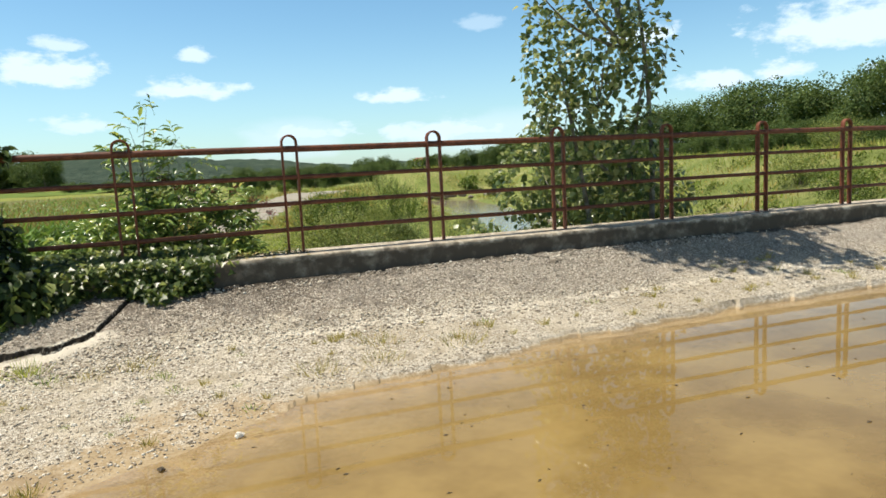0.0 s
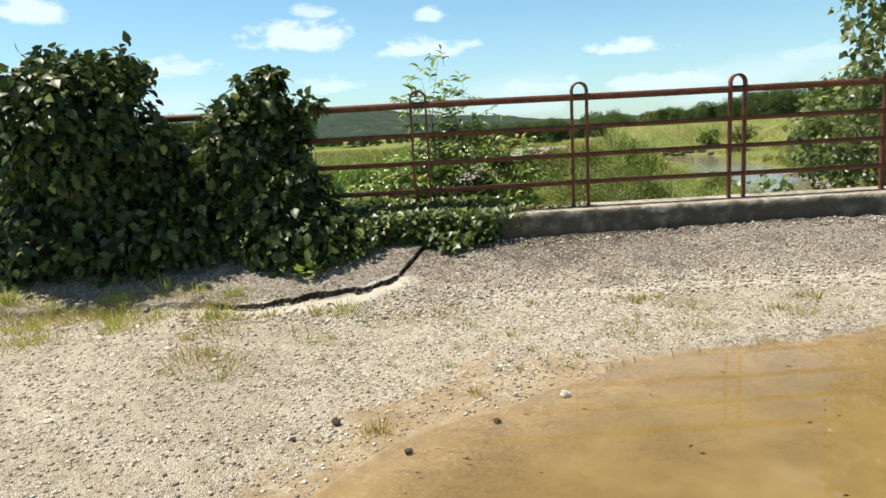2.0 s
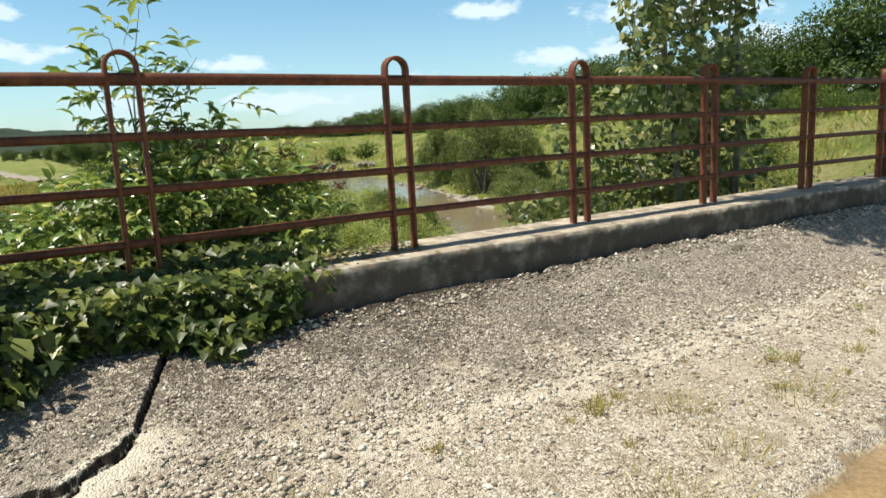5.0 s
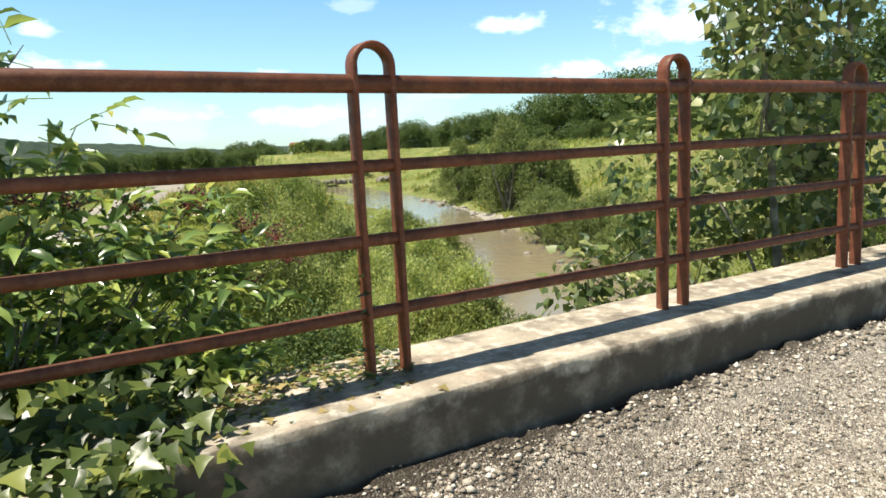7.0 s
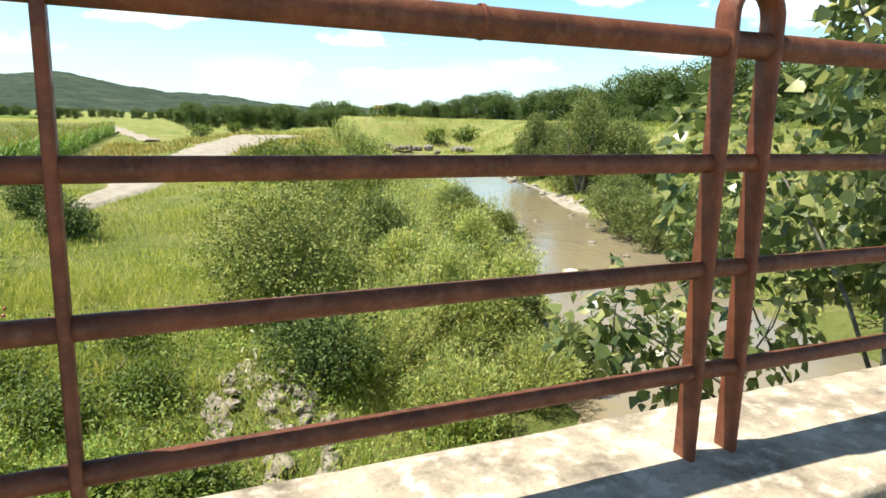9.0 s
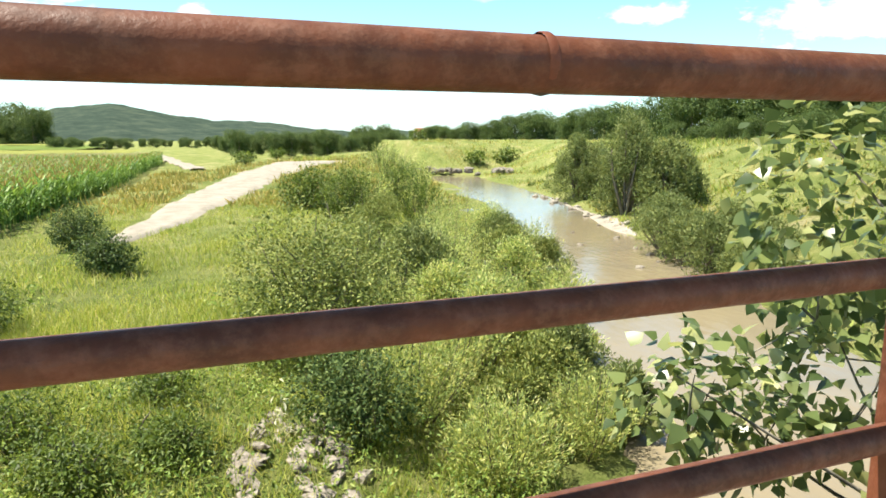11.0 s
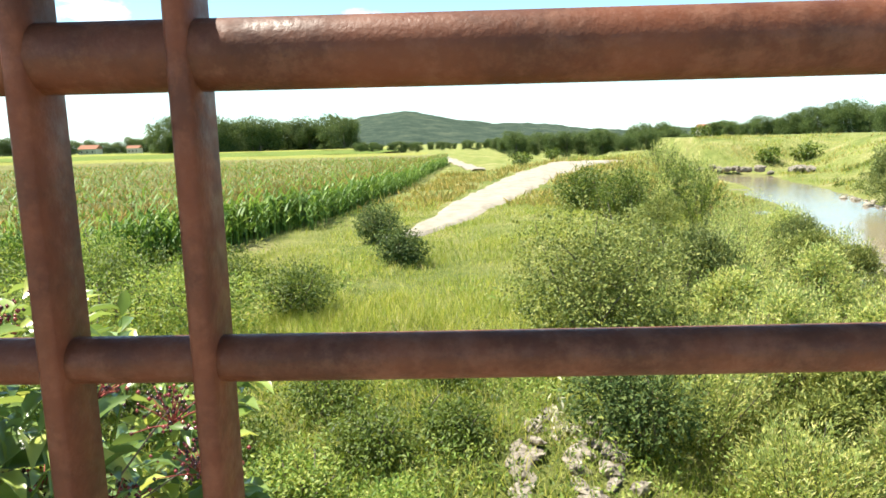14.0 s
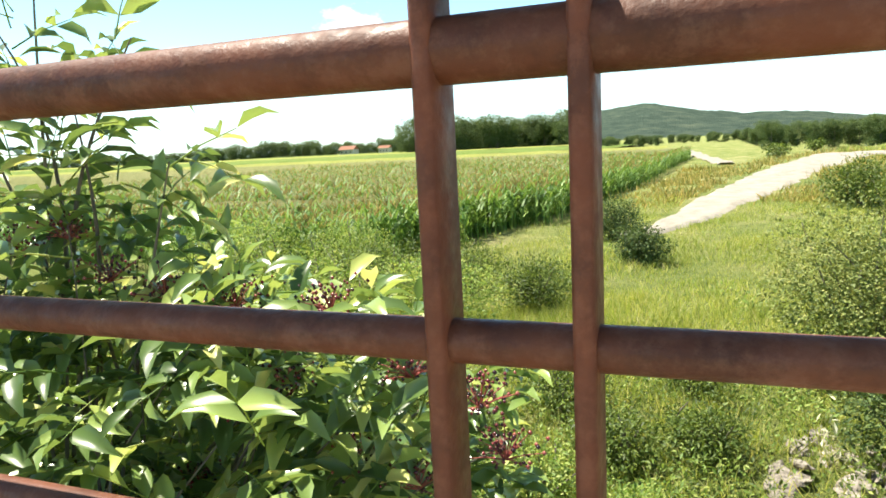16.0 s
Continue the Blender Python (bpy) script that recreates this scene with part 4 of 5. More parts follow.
def kerb_litter():
    """Fallen and half-withered ivy leaves on the kerb top, some climbing the post."""
    r = np.random.default_rng(47)
    n = 620
    x = 0.75 + 0.85 * r.random(n) ** 1.4
    y = np.clip(r.normal(0.10, 0.13, n), -0.24, 0.26)
    p = np.stack([x, y, 0.006 + 0.018 * r.random(n) ** 2], 1)
    k = 26
    p = np.concatenate([p, np.stack([1.425 + r.normal(0, 0.014, k), -0.01 + r.normal(0, 0.03, k), 0.36 * r.random(k)], 1)])
    n += k
    s = 0.036 * r.uniform(0.5, 1.3, n)
    lv = scatter(IVY, p, r.normal(0, 1, (n, 3)) * [1, 1, 0.15], UP + r.normal(0, 0.2, (n, 3)), s, s * 0.9)
    half = len(lv[1]) * 2 // 5 // 6 * 6
    return plant("ivy_litter", "withered ivy leaves strewn on the kerb beside the post", "ivy", (1.1, 0.1, 0.0), None, None,
                 [("dry_leaves", (lv[0], lv[1][:half]), dry_leaf), ("foliage", (lv[0], lv[1][half:]), ivy_leaf)])


kerb_litter()
r = np.random.default_rng(44)
p, d = cloud(70, (-0.92, -0.78, -0.33), (0.13, 0.11, 0.09), r)
s = 0.075 * r.uniform(0.7, 1.3, 70)
plant("ivy_clump", "small pale green ivy clump rooted in the cracked asphalt", "ivy", (-0.92, -0.78, -0.4), branches((-0.92, -0.78, -0.42), [(-0.97, -0.83, -0.3), (-0.86, -0.76, -0.31)], r, 0.006), bark,
      [("foliage", scatter(IVY, p, d + UP * 0.3, UP + d, s, s), herb_leaf)])


def elder():
    """Elder with feathered leaves and hanging red berry heads."""
    r = np.random.default_rng(45)
    root = np.array((0.2, 0.58, -0.5))
    where = []
    while len(where) < 235:
        x, y = r.uniform(-0.72, 1.10), r.uniform(0.30, 1.05)
        top = float(np.interp(x, [-0.72, -0.35, -0.1, 0.15, 0.45, 0.65, 0.85, 1.1, 1.34], [0.18, 0.36, 0.48, 0.58, 0.64, 0.60, 0.52, 0.42, 0.16]))
        top *= float(np.interp(y, [0.30, 0.42, 0.6, 0.9, 1.05], [0.72, 0.92, 1.0, 0.9, 0.7]))
        if r.random() < np.interp(x, [-0.72, -0.3, 0.0], [0.25, 0.6, 1.0]):
            where.append((x, y, max(-0.02, top - 0.06 - (0.62 + top) * r.random() ** 2.2 * 0.9)))
    spire = [((0.2, 0.6, 0.5), (0.27, 0.58, 1.42)), ((0.25, 0.6, 0.7), (0.54, 0.56, 1.16)), ((0.18, 0.6, 0.6), (-0.04, 0.6, 1.06)), ((0.2, 0.6, 0.5), (0.10, 0.58, 1.25)), ((0.3, 0.6, 0.5), (0.40, 0.52, 1.02)),
             ((0.4, 0.6, 0.4), (0.66, 0.5, 0.90))]
    st = [branches(root, where[::5], r, 0.010, 0.10)] + [branches(root, [a for a, _ in spire], r, 0.011, 0.04)] + [branches(a, [b], r, 0.007, 0.05) for a, b in spire]
    heads = [np.array((1.663, -0.587, 0.903)) * -0.148 + np.array(c) * 1.148 for c in [(0.53, 0.36, 0.79), (0.75, 0.36, 0.68), (0.9, 0.36, 0.67), (1.09, 0.36, 0.67), (0.99, 0.36, 0.54), (0.95, 0.36, 0.48), (1.13, 0.36, 0.41), (1.23, 0.36, 0.38), (1.38, 0.36, 0.45), (0.75, 0.36, 0.31), (0.62, 0.36, 0.71), (1.23, 0.36, 0.57), (0.38, 0.36, 0.76), (1.07, 0.36, 0.64), (1.34, 0.36, 0.53)]]
    st.append(branches(root, heads, r, 0.006, 0.06))
    leaflets, stalks = [], []
    spots = list(where) + [tuple(c + np.array((-0.02, 0.05, -0.07))) for c in heads if c[0] < 1.12]
    for a, b in spire:
        spots += [tuple(np.array(a) + (np.array(b) - np.array(a)) * k + r.normal(0, 0.035, 3)) for k in np.linspace(0.4, 1.0, 5)]
    for q in spots:
        q = np.array(q, float)
        for k in range(4 if q[2] < 0.72 else 2):
            out = unit(np.array([(q[0] - 0.3) * 0.5 + r.normal(0, 0.6), (q[1] - 0.75) * 1.0 + r.normal(0, 0.5), 0.2 + r.normal(0, 0.3)]))
            side = unit(np.cross(out, UP + r.normal(0, 0.25, 3)))
            base = q + r.normal(0, 0.045, 3)
            L = 0.15 * r.uniform(0.75, 1.2)
            base[1] = max(base[1], 0.24)
            stalks.append(tube([base, base + out * L * 0.5 + UP * 0.008, base + out * L], [0.0022, 0.0018, 0.001], 4))
            for t, sg in ((0.42, 1), (0.42, -1), (0.76, 1), (0.76, -1), (1.0, 0)):
                w = side * sg * 0.95 + out * (0.5 if sg else 1.0) - UP * r.uniform(-0.15, 0.35)
                ln = 0.094 * r.uniform(0.7, 1.25)
                leaflets.append((base + out * L * t, w, UP + out * 0.35 + r.normal(0, 0.35, 3), ln))
    pos, way, up, ln = (np.array([q[i] for q in leaflets]) for i in range(4))
    lv = scatter(ELDER, pos, way, up, ln, ln * 0.37)
    berries, red = [], []
    bs = np.array([(0, 0, 1), (1, 0, 0), (0, 1, 0), (-1, 0, 0), (0, -1, 0), (0, 0, -1)], float)
    bf = np.array([(0, 1, 2), (0, 2, 3), (0, 3, 4), (0, 4, 1), (5, 2, 1), (5, 3, 2), (5, 4, 3), (5, 1, 4)])
    for c in heads:
        n = 80
        pts = c + r.normal(0, 1, (n, 3)) * [0.032, 0.03, 0.020]
        for q in pts[::4]:
            red.append(tube([c - UP * 0.03, (c + q) / 2 - UP * 0.012, q], [0.0016, 0.0012, 0.0008], 4))
        v = pts[:, None] + bs[None] * r.uniform(0.0035, 0.0055, n)[:, None, None]
        berries.append((v.reshape(-1, 3), (bf[None] + (np.arange(n) * 6)[:, None, None]).reshape(-1, 3)))
    return plant("elder_shrub", "leafy elder shrub with drooping heads of dark red berries", "shrub", tuple(root), joined(st), bark,
                 [("foliage", lv, elder_leaf), ("leaf_stalk", joined(stalks), herb_leaf), *[("berry_head", b, berry_mat) for b in berries], ("berry_stalk", joined(red), stalk_mat)])


elder()


def poplar():
    r = np.random.default_rng(46)
    root = np.array((6.2, 1.4, -3.2))
    masses = [(620, (5.12, 2.0, 0.48), (0.48, 0.42, 0.7)), (760, (5.15, 1.1, 1.15), (0.50, 0.45, 0.75)), (480, (4.75, 0.95, 2.0), (0.26, 0.32, 1.0)), (1500, (5.75, 1.2, 2.3), (0.78, 0.6, 1.1)),
              (1500, (5.95, 1.6, 0.2), (0.75, 0.5, 0.55)), (900, (6.95, 1.6, 0.0), (0.6, 0.4, 0.55)), (420, (6.55, 1.3, 2.2), (0.35, 0.5, 0.8)), (900, (6.3, 1.25, 0.9), (0.55, 0.45, 0.55)), (480, (5.4, 2.0, -0.43), (0.75, 0.45, 0.45)),
              (280, (4.24, 1.95, -0.34), (0.32, 0.28, 0.33)), (200, (4.72, 2.0, -0.65), (0.35, 0.3, 0.32)), (1300, (5.6, 0.9, 4.3), (1.0, 0.9, 1.1))]
    masses = [(int(n * 0.8), c, rad) for n, c, rad in masses]
    lv = leafage(masses, DELTA, 0.088, 0.92, r, droop=0.45, face=0.55, spread=0.3)
    # long shoots of the upper crown hanging out over the railing
    shoots = []
    for k in range(34):
        a = np.array((r.uniform(2.75, 5.1), r.uniform(0.25, 0.6), r.uniform(3.9, 4.7)))
        b = a + np.array((0.55, -0.95, 0.10)) * r.uniform(0.5, 1.35)
        n = 120
        t = r.random(n)[:, None]
        q = a + (b - a) * t + r.normal(0, 0.085, (n, 3))
        ln = 0.088 * r.uniform(0.7, 1.3, n)
        shoots.append((a, b, scatter(DELTA, q, (b - a) * 0.3 + r.normal(0, 0.6, (n, 3)) - UP * 0.5, UP + r.normal(0, 0.4, (n, 3)), ln, ln * 0.92)))
    lv = joined([lv] + [q[2] for q in shoots])
    stems = [branches(root, [(6.3, 1.25, 3.6), (5.1, 1.1, 2.0)], r, 0.06, 0.02, 12), branches((6.22, 1.35, 0.3), [(6.6, 1.3, 2.4), (6.4, 1.25, 0.9), (5.2, 1.15, 1.5)], r, 0.03, 0.05),
             branches((6.25, 1.3, 2.2), [(5.6, 0.9, 5.2), (4.0, 0.4, 4.3), (6.2, 1.2, 3.4), (4.75, 0.95, 2.8)], r, 0.028, 0.05),
             branches((6.2, 1.4, -1.6), [(4.15, 1.95, -0.25), (4.7, 2.0, -0.6), (5.1, 2.0, 0.9), (5.9, 1.6, 0.2), (5.3, 2.0, -0.2)], r, 0.02, 0.06)]
    twigs = [branches((4.6, 0.6, 4.2), [a], r, 0.010, 0.05, 5) for a, _, _ in shoots] + [branches(a, [b], r, 0.006, 0.04, 5) for a, b, _ in shoots]
    for n, c, rad in masses:
        for _ in range(max(3, n // 110)):
            tip = np.array(c) + r.normal(0, 0.55, 3) * rad
            twigs.append(branches(np.array(c) - np.array((0, 0, rad[2] * 0.8)), [tip], r, 0.008, 0.08, 5))
    return plant("poplar_tree", "young poplar with loose grey-green leaves leaning on the railing", "tree", tuple(root), joined(stems + twigs), poplar_bark, [("crown", lv, poplar_leaf)])


poplar()


def bush(name, label, x, y, rx, ry, h, n, size, ratio, mat, seed, shape=FOLD, group="", droop=0.1):
    """A rounded bush out of several heaps."""
    r = np.random.default_rng(seed)
    g = ground_at(x, y)
    masses = []
    for k in range(6):
        a = k * 1.05 + r.uniform(0, 0.5)
        q = 0.48 if k else 0.0
        hh = h * r.uniform(0.72, 1.0) if k else h
        masses.append((n // 6, (x + q * rx * math.cos(a), y + q * ry * math.sin(a), g + hh * 0.55), (rx * 0.58, ry * 0.58, hh * 0.47)))
    lv = leafage(masses, shape, size, ratio, r, droop)
    st = branches((x, y, g - 0.1), [np.array(c) + r.normal(0, 0.3, 3) * np.array(rad) + (0, 0, rad[2] * 0.4) for _, c, rad in masses for _ in range(2)], r, 0.02 * max(1, h / 2), 0.1)
    return plant(name, label, "bush", (x, y, g), st, bark, [("foliage", lv, mat)], group)


def willow(x, y, w, h, n, mat, seed, label, size=0.085):
    """A willow shrub: many upright feathery shoots set with narrow leaves."""
    r = np.random.default_rng(seed)
    g = ground_at(x, y)
    shoots = max(16, n // 42)
    lists, stems = [], []
    for _ in range(shoots):
        a, k = r.uniform(0, 6.28), math.sqrt(r.random())
        foot = np.array((x + 0.35 * w * k * math.cos(a), y + 0.35 * w * k * math.sin(a), g))
        tip = np.array((x + w * k * math.cos(a) * r.uniform(0.7, 1.1), y + w * k * math.sin(a) * r.uniform(0.7, 1.1), g + h * (1.08 - 0.5 * k * k) * r.uniform(0.72, 1.06)))
        t = r.uniform(0.12, 1.0, 42)[:, None]
        p = foot + (tip - foot) * t + np.sin(t * 3.1) * r.normal(0, 0.08, 3) + r.normal(0, 0.035, (42, 3))
        way = unit(tip - foot) * 1.1 + r.normal(0, 0.5, (42, 3))
        s = size * r.uniform(0.7, 1.4, 42)
        lists.append(scatter(FOLD, p, way, UP + r.normal(0, 0.5, (42, 3)), s, s * 0.24))
        if len(stems) < 14:
            stems.append(tube([foot, (foot + tip) / 2, tip], [0.012, 0.008, 0.003], 4))
    return plant("willow_shrub", label, "shrub", (x, y, g), joined(stems), bark, [("foliage", joined(lists), mat)], "willows on the bank")


def bank_tree(x, y, w, h, n, mat, seed, label, name="willow_tree", leaf=0.15, zz=None, group="willows on the far bank"):
    """A bushy willow: upright pointed tufts packed round a full crown that reaches the ground."""
    r = np.random.default_rng(seed)
    g = ground_at(x, y) if zz is None else zz
    masses = []
    for k in range(26):
        a, q = r.uniform(0, 6.28), math.sqrt(r.random())
        lvl = r.random() ** 0.8
        wide = w * float(np.interp(lvl, [0, 0.35, 0.7, 1.0], [0.40, 0.46, 0.34, 0.08])) * q
        hh = h * r.uniform(0.14, 0.22)
        masses.append((n // 26, (x + wide * math.cos(a), y + wide * math.sin(a), g + h * (0.10 + 0.80 * lvl)), (w * r.uniform(0.12, 0.18), w * r.uniform(0.12, 0.18), hh)))
    lv = leafage(masses, FOLD, leaf, 0.34, r, -0.5, 0.4)
    st = branches((x, y, g - 0.1), [np.array(c) for _, c, _ in masses[::2]], r, 0.02 * h, 0.06)
    return plant(name, label, "tree" if "tree" in name else "shrub", (x, y, g), st, bark, [("crown", lv, mat)], group)


bush("round_bush", "olive green round-leaved bush on the meadow slope", 3.75, 9.0, 1.45, 1.25, 2.4, 19000, 0.054, 0.55, olive_leaf, 61)
pale, grey = "pale green feathery willow shrub above the river", "grey-green willow shrub by the water"
for i, (x, y, w, h) in enumerate([(5.2, 8.0, 0.9, 1.15), (6.3, 8.9, 0.9, 1.3), (4.4, 7.0, 0.8, 0.95), (5.6, 6.6, 0.8, 0.8), (7.2, 10.4, 1.0, 1.5), (5.9, 11.2, 1.0, 1.7), (4.6, 12.6, 1.1, 1.6), (8.5, 12.2, 1.0, 1.5), (7.0, 13.4, 1.1, 1.75),
                                  (9.5, 14.6, 1.1, 1.5), (8.4, 16.2, 1.2, 1.8), (10.6, 17.4, 1.1, 1.5), (5.8, 14.8, 1.0, 1.6), (12.0, 20.6, 1.2, 1.6), (10.0, 20.2, 1.2, 1.9), (6.6, 7.6, 0.7, 0.9), (4.8, 9.6, 0.8, 1.2), (7.3, 8.2, 0.8, 1.0), (6.6, 6.4, 0.7, 0.8), (8.2, 9.8, 0.9, 1.1), (9.6, 12.4, 0.9, 1.2), (10.9, 15.2, 0.9, 1.2), (12.0, 18.0, 1.0, 1.4), (7.4, 6.9, 0.6, 0.8), (5.0, 5.6, 0.7, 0.75), (6.0, 9.9, 0.9, 1.35), (8.0, 14.6, 1.1, 1.7), (6.9, 17.5, 1.2, 1.7), (11.6, 22.5, 1.2, 1.8)]):
    if i % 2 and y > 6:
        bank_tree(x, y, w * 2.1, h * 1.15, 9000, (olive_leaf, willow_leaf, grey_willow_leaf)[i % 3], 70 + i, ("olive green bushy willow above the river", pale, grey)[i % 3], "willow_shrub", 0.07, group="willows on the bank")
    else:
        willow(x, y, w * 1.1, h * (1.3 if y < 9 else 1.05), 8200 if y < 9 else 5200, willow_leaf if i % 3 or y < 9 else grey_willow_leaf, 70 + i, pale if i % 3 or y < 9 else grey, 0.058 if y < 9 else 0.075)
for i, (x, y, w, h) in enumerate([(7.6, 25.5, 1.3, 1.9), (9.4, 28.5, 1.5, 2.2), (11.0, 25.5, 1.3, 1.8), (12.2, 30.5, 1.4, 2.2), (13.4, 33.0, 1.4, 2.0), (15.0, 38.5, 1.6, 2.4), (15.6, 43.0, 1.6, 2.2), (16.6, 50.0, 2.0, 2.6), (18.6, 58.0, 2.0, 2.6), (20.0, 64.0, 2.2, 2.6)]):
    willow(x, y, w, h, 1700, willow_leaf if i % 2 else dark_leaf, 90 + i, pale if i % 2 else "dark green shrub on the river bank", 0.13)
for i, (x, y, w, h) in enumerate([(0.3, 4.8, 0.55, 0.55), (0.9, 5.7, 0.5, 0.6), (-0.4, 5.6, 0.6, 0.6), (1.2, 4.5, 0.45, 0.45), (1.7, 6.0, 0.45, 0.5), (0.2, 6.9, 0.6, 0.6), (-1.2, 6.5, 0.7, 0.7), (1.6, 7.6, 0.5, 0.5), (2.0, 4.1, 0.35, 0.35)]):
    bush("slope_bush", "low dark green bush among the slope weeds", x, y, w, w * 0.9, h, 2400, 0.05, 0.42, dark_leaf if i % 3 else herb_leaf, 190 + i, group="slope bushes")
# added dark-leaved mass in place of the shade under the round bush
bush("underside_bush", "dark leaves added as the shaded underside of the round bush, over the riprap", 3.6, 6.3, 0.75, 0.7, 1.2, 5200, 0.055, 0.5, tree_leaf, 107)
bush("green_bush", "fresh green bush on the meadow slope", 8.0, 24.8, 1.1, 1.0, 2.3, 6400, 0.085, 0.45, dark_leaf, 111, group="levee bushes")
bush("green_bush", "fresh green bush on the levee crest", 12.0, 31.5, 1.3, 1.2, 2.4, 5200, 0.1, 0.45, dark_leaf, 109, group="levee bushes")
bush("green_bush", "fresh green bush on the levee crest", 7.3, 30.0, 1.5, 1.3, 2.0, 4600, 0.12, 0.5, dark_leaf, 110, group="levee bushes")
for i, (x, y, w, h) in enumerate([(0.2, 17.2, 0.75, 1.0), (-0.85, 20.6, 0.85, 1.35)]):
    bush("dark_bush", "dark green low bush at the end of the track", x, y, w, w * 0.9, h, 4600, 0.075, 0.5, tree_leaf, 112 + i, group="track bushes")
for i, (x, y, w, h) in enumerate([(-3.7, 8.2, 1.3, 1.75), (-5.4, 9.3, 1.4, 2.0), (-2.4, 9.8, 1.2, 1.4), (-4.4, 11.6, 1.3, 1.6), (-7.4, 11.0, 1.6, 2.1), (-1.3, 11.9, 0.95, 1.05), (-6.6, 14.5, 1.5, 1.7), (-3.3, 13.4, 1.1, 1.1), (-9.5, 14.0, 1.8, 2.0), (-2.0, 6.6, 1.1, 1.2)]):
    bush("acacia_bush", "green young acacia bush below the embankment", x, y, w, w * 0.9, h, 5200, 0.065, 0.42, dark_leaf if i % 2 else herb_leaf, 120 + i, group="acacia bushes")
for i, (x, y, w, h) in enumerate([(25.2, 36.6, 2.5, 4.0), (26.2, 36.0, 2.4, 3.4), (22.3, 27.4, 2.6, 4.9), (23.4, 28.6, 2.4, 4.6), (23.4, 25.9, 2.3, 4.0), (24.6, 26.4, 2.0, 3.2)]):
    bank_tree(x, y, w * 1.4, h, 11500, grey_willow_leaf, 150 + i, "tall grey-green willow standing over the far bank", zz=max(RIVER + 0.1, ground_at(x, y) - 0.6))
for i, (x, y, w, h) in enumerate([(17.6, 18.6, 2.3, 2.0), (18.8, 20.2, 2.0, 1.8), (16.4, 15.2, 2.0, 1.8), (17.0, 16.6, 1.7, 1.7), (17.6, 14.4, 2.0, 1.9), (19.4, 17.4, 2.2, 1.9), (15.9, 12.6, 1.8, 1.5), (20.6, 21.6, 1.8, 1.7)]):
    bank_tree(x, y, w * 1.3, h, 6800, grey_willow_leaf, 140 + i, "rounded grey-green willow bush on the far bank", "willow_bush", 0.10, max(RIVER, ground_at(x, y) - 0.5))
for i, az in enumerate((5, 7.5, 24, 26.5, 19.0)):
    dd = (95, 120, 82, 84, 100)[i]
    bush("far_bush", "small green bush out on the meadow", 1.8 + dd * math.sin(radians(az)), dd * math.cos(radians(az)), 1.6, 1.5, 1.8, 420, 0.35, 0.6, dark_leaf, 160 + i, group="far bushes")


# ---- trees far off ----
def far_tree(name, label, h, w, n, mat, seed, leaf=0.9):
    r = np.random.default_rng(seed)
    masses = [(n // 5, (0, 0, h * 0.66), (w * 0.42, w * 0.42, h * 0.34))]
    for k in range(9):
        a = r.uniform(0, 6.28)
        masses.append((n // 10, (w * 0.34 * math.cos(a), w * 0.34 * math.sin(a), h * (0.1 + 0.72 * k / 8)), (w * 0.30, w * 0.30, h * 0.17)))
    lv = leafage(masses, FOLD, leaf, 0.7, r, 0.15, 0.5)
    tips = [np.array(c) for _, c, _ in masses]
    trunk = joined([tube([(0, 0, -0.5), (0.1, 0, h * 0.35), (0, 0.1, h * 0.75)], [h * 0.025, h * 0.018, h * 0.006], 6), branches((0, 0, h * 0.15), tips[1:6], r, h * 0.009, 0.05, 5)])
    return plant(name, label, "tree", (0, 0, 0), trunk, bark, [("crown", lv, mat)], "far trees")


protos = [far_tree("broadleaf_tree", "dense dark green broadleaf tree at the edge of the fields", 10, 8.5, 11000, tree_leaf, 200 + k, 0.30) for k in range(4)]
used = [False] * 4


def set_tree(k, x, y, zz, h, seed):
    r = random.Random(seed)
    s = h / 10
    m4 = pose(x, y, zz, 0, 0, r.uniform(0, 360)) @ Matrix.Diagonal((s * r.uniform(0.9, 1.25), s * r.uniform(0.9, 1.25), s, 1))
    if not used[k]:
        used[k] = True
        protos[k].matrix_basis = m4
    else:
        copy_thing(protos[k], m4).scale = m4.to_scale()


tr = random.Random(5)
AZ = [20, 25, 29.6, 34, 37, 41, 48, 52, 56, 66]
EL = [1.0, 1.5, 2.15, 2.8, 3.45, 4.1, 4.9, 5.1, 5.3, 7.6]
DIST = [370, 300, 235, 180, 150, 122, 95, 86, 80, 75]
az, i = 19.6, 0
while az < 74:
    d = float(np.interp(az, AZ, DIST)) * tr.uniform(0.96, 1.12)
    el = float(np.interp(az, AZ, EL))
    h = (d * math.tan(radians(el)) + 0.6) * tr.uniform(0.70, 1.13)
    set_tree(i % 4, 1.8 + d * math.sin(radians(az)), -0.6 + d * math.cos(radians(az)), 0.2, h, i)
    az += math.degrees(0.36 * h / d)
    i += 1
for k in range(26):
    az = -23.5 + 14.0 * k / 25
    d = 420 * tr.uniform(0.92, 1.06)
    h = (d * math.tan(radians(2.1 + 0.3 * math.sin(k * 1.1))) + 3.2) * tr.uniform(0.72, 1.1)
    set_tree(k % 4, d * math.sin(radians(az)), d * math.cos(radians(az)), FIELD, h, 300 + k)
for k in range(60):
    az = -62 + 38 * k / 59
    d = 640 * tr.uniform(0.9, 1.1)
    h = (d * math.tan(radians(float(np.interp(az, [-62, -50, -42, -34, -27, -24], [0.5, 0.35, 0.75, 1.15, 0.7, 1.3])))) + 3.2) * tr.uniform(0.8, 1.1)
    set_tree(k % 4, d * math.sin(radians(az)), d * math.cos(radians(az)), FIELD, max(6, h), 400 + k)
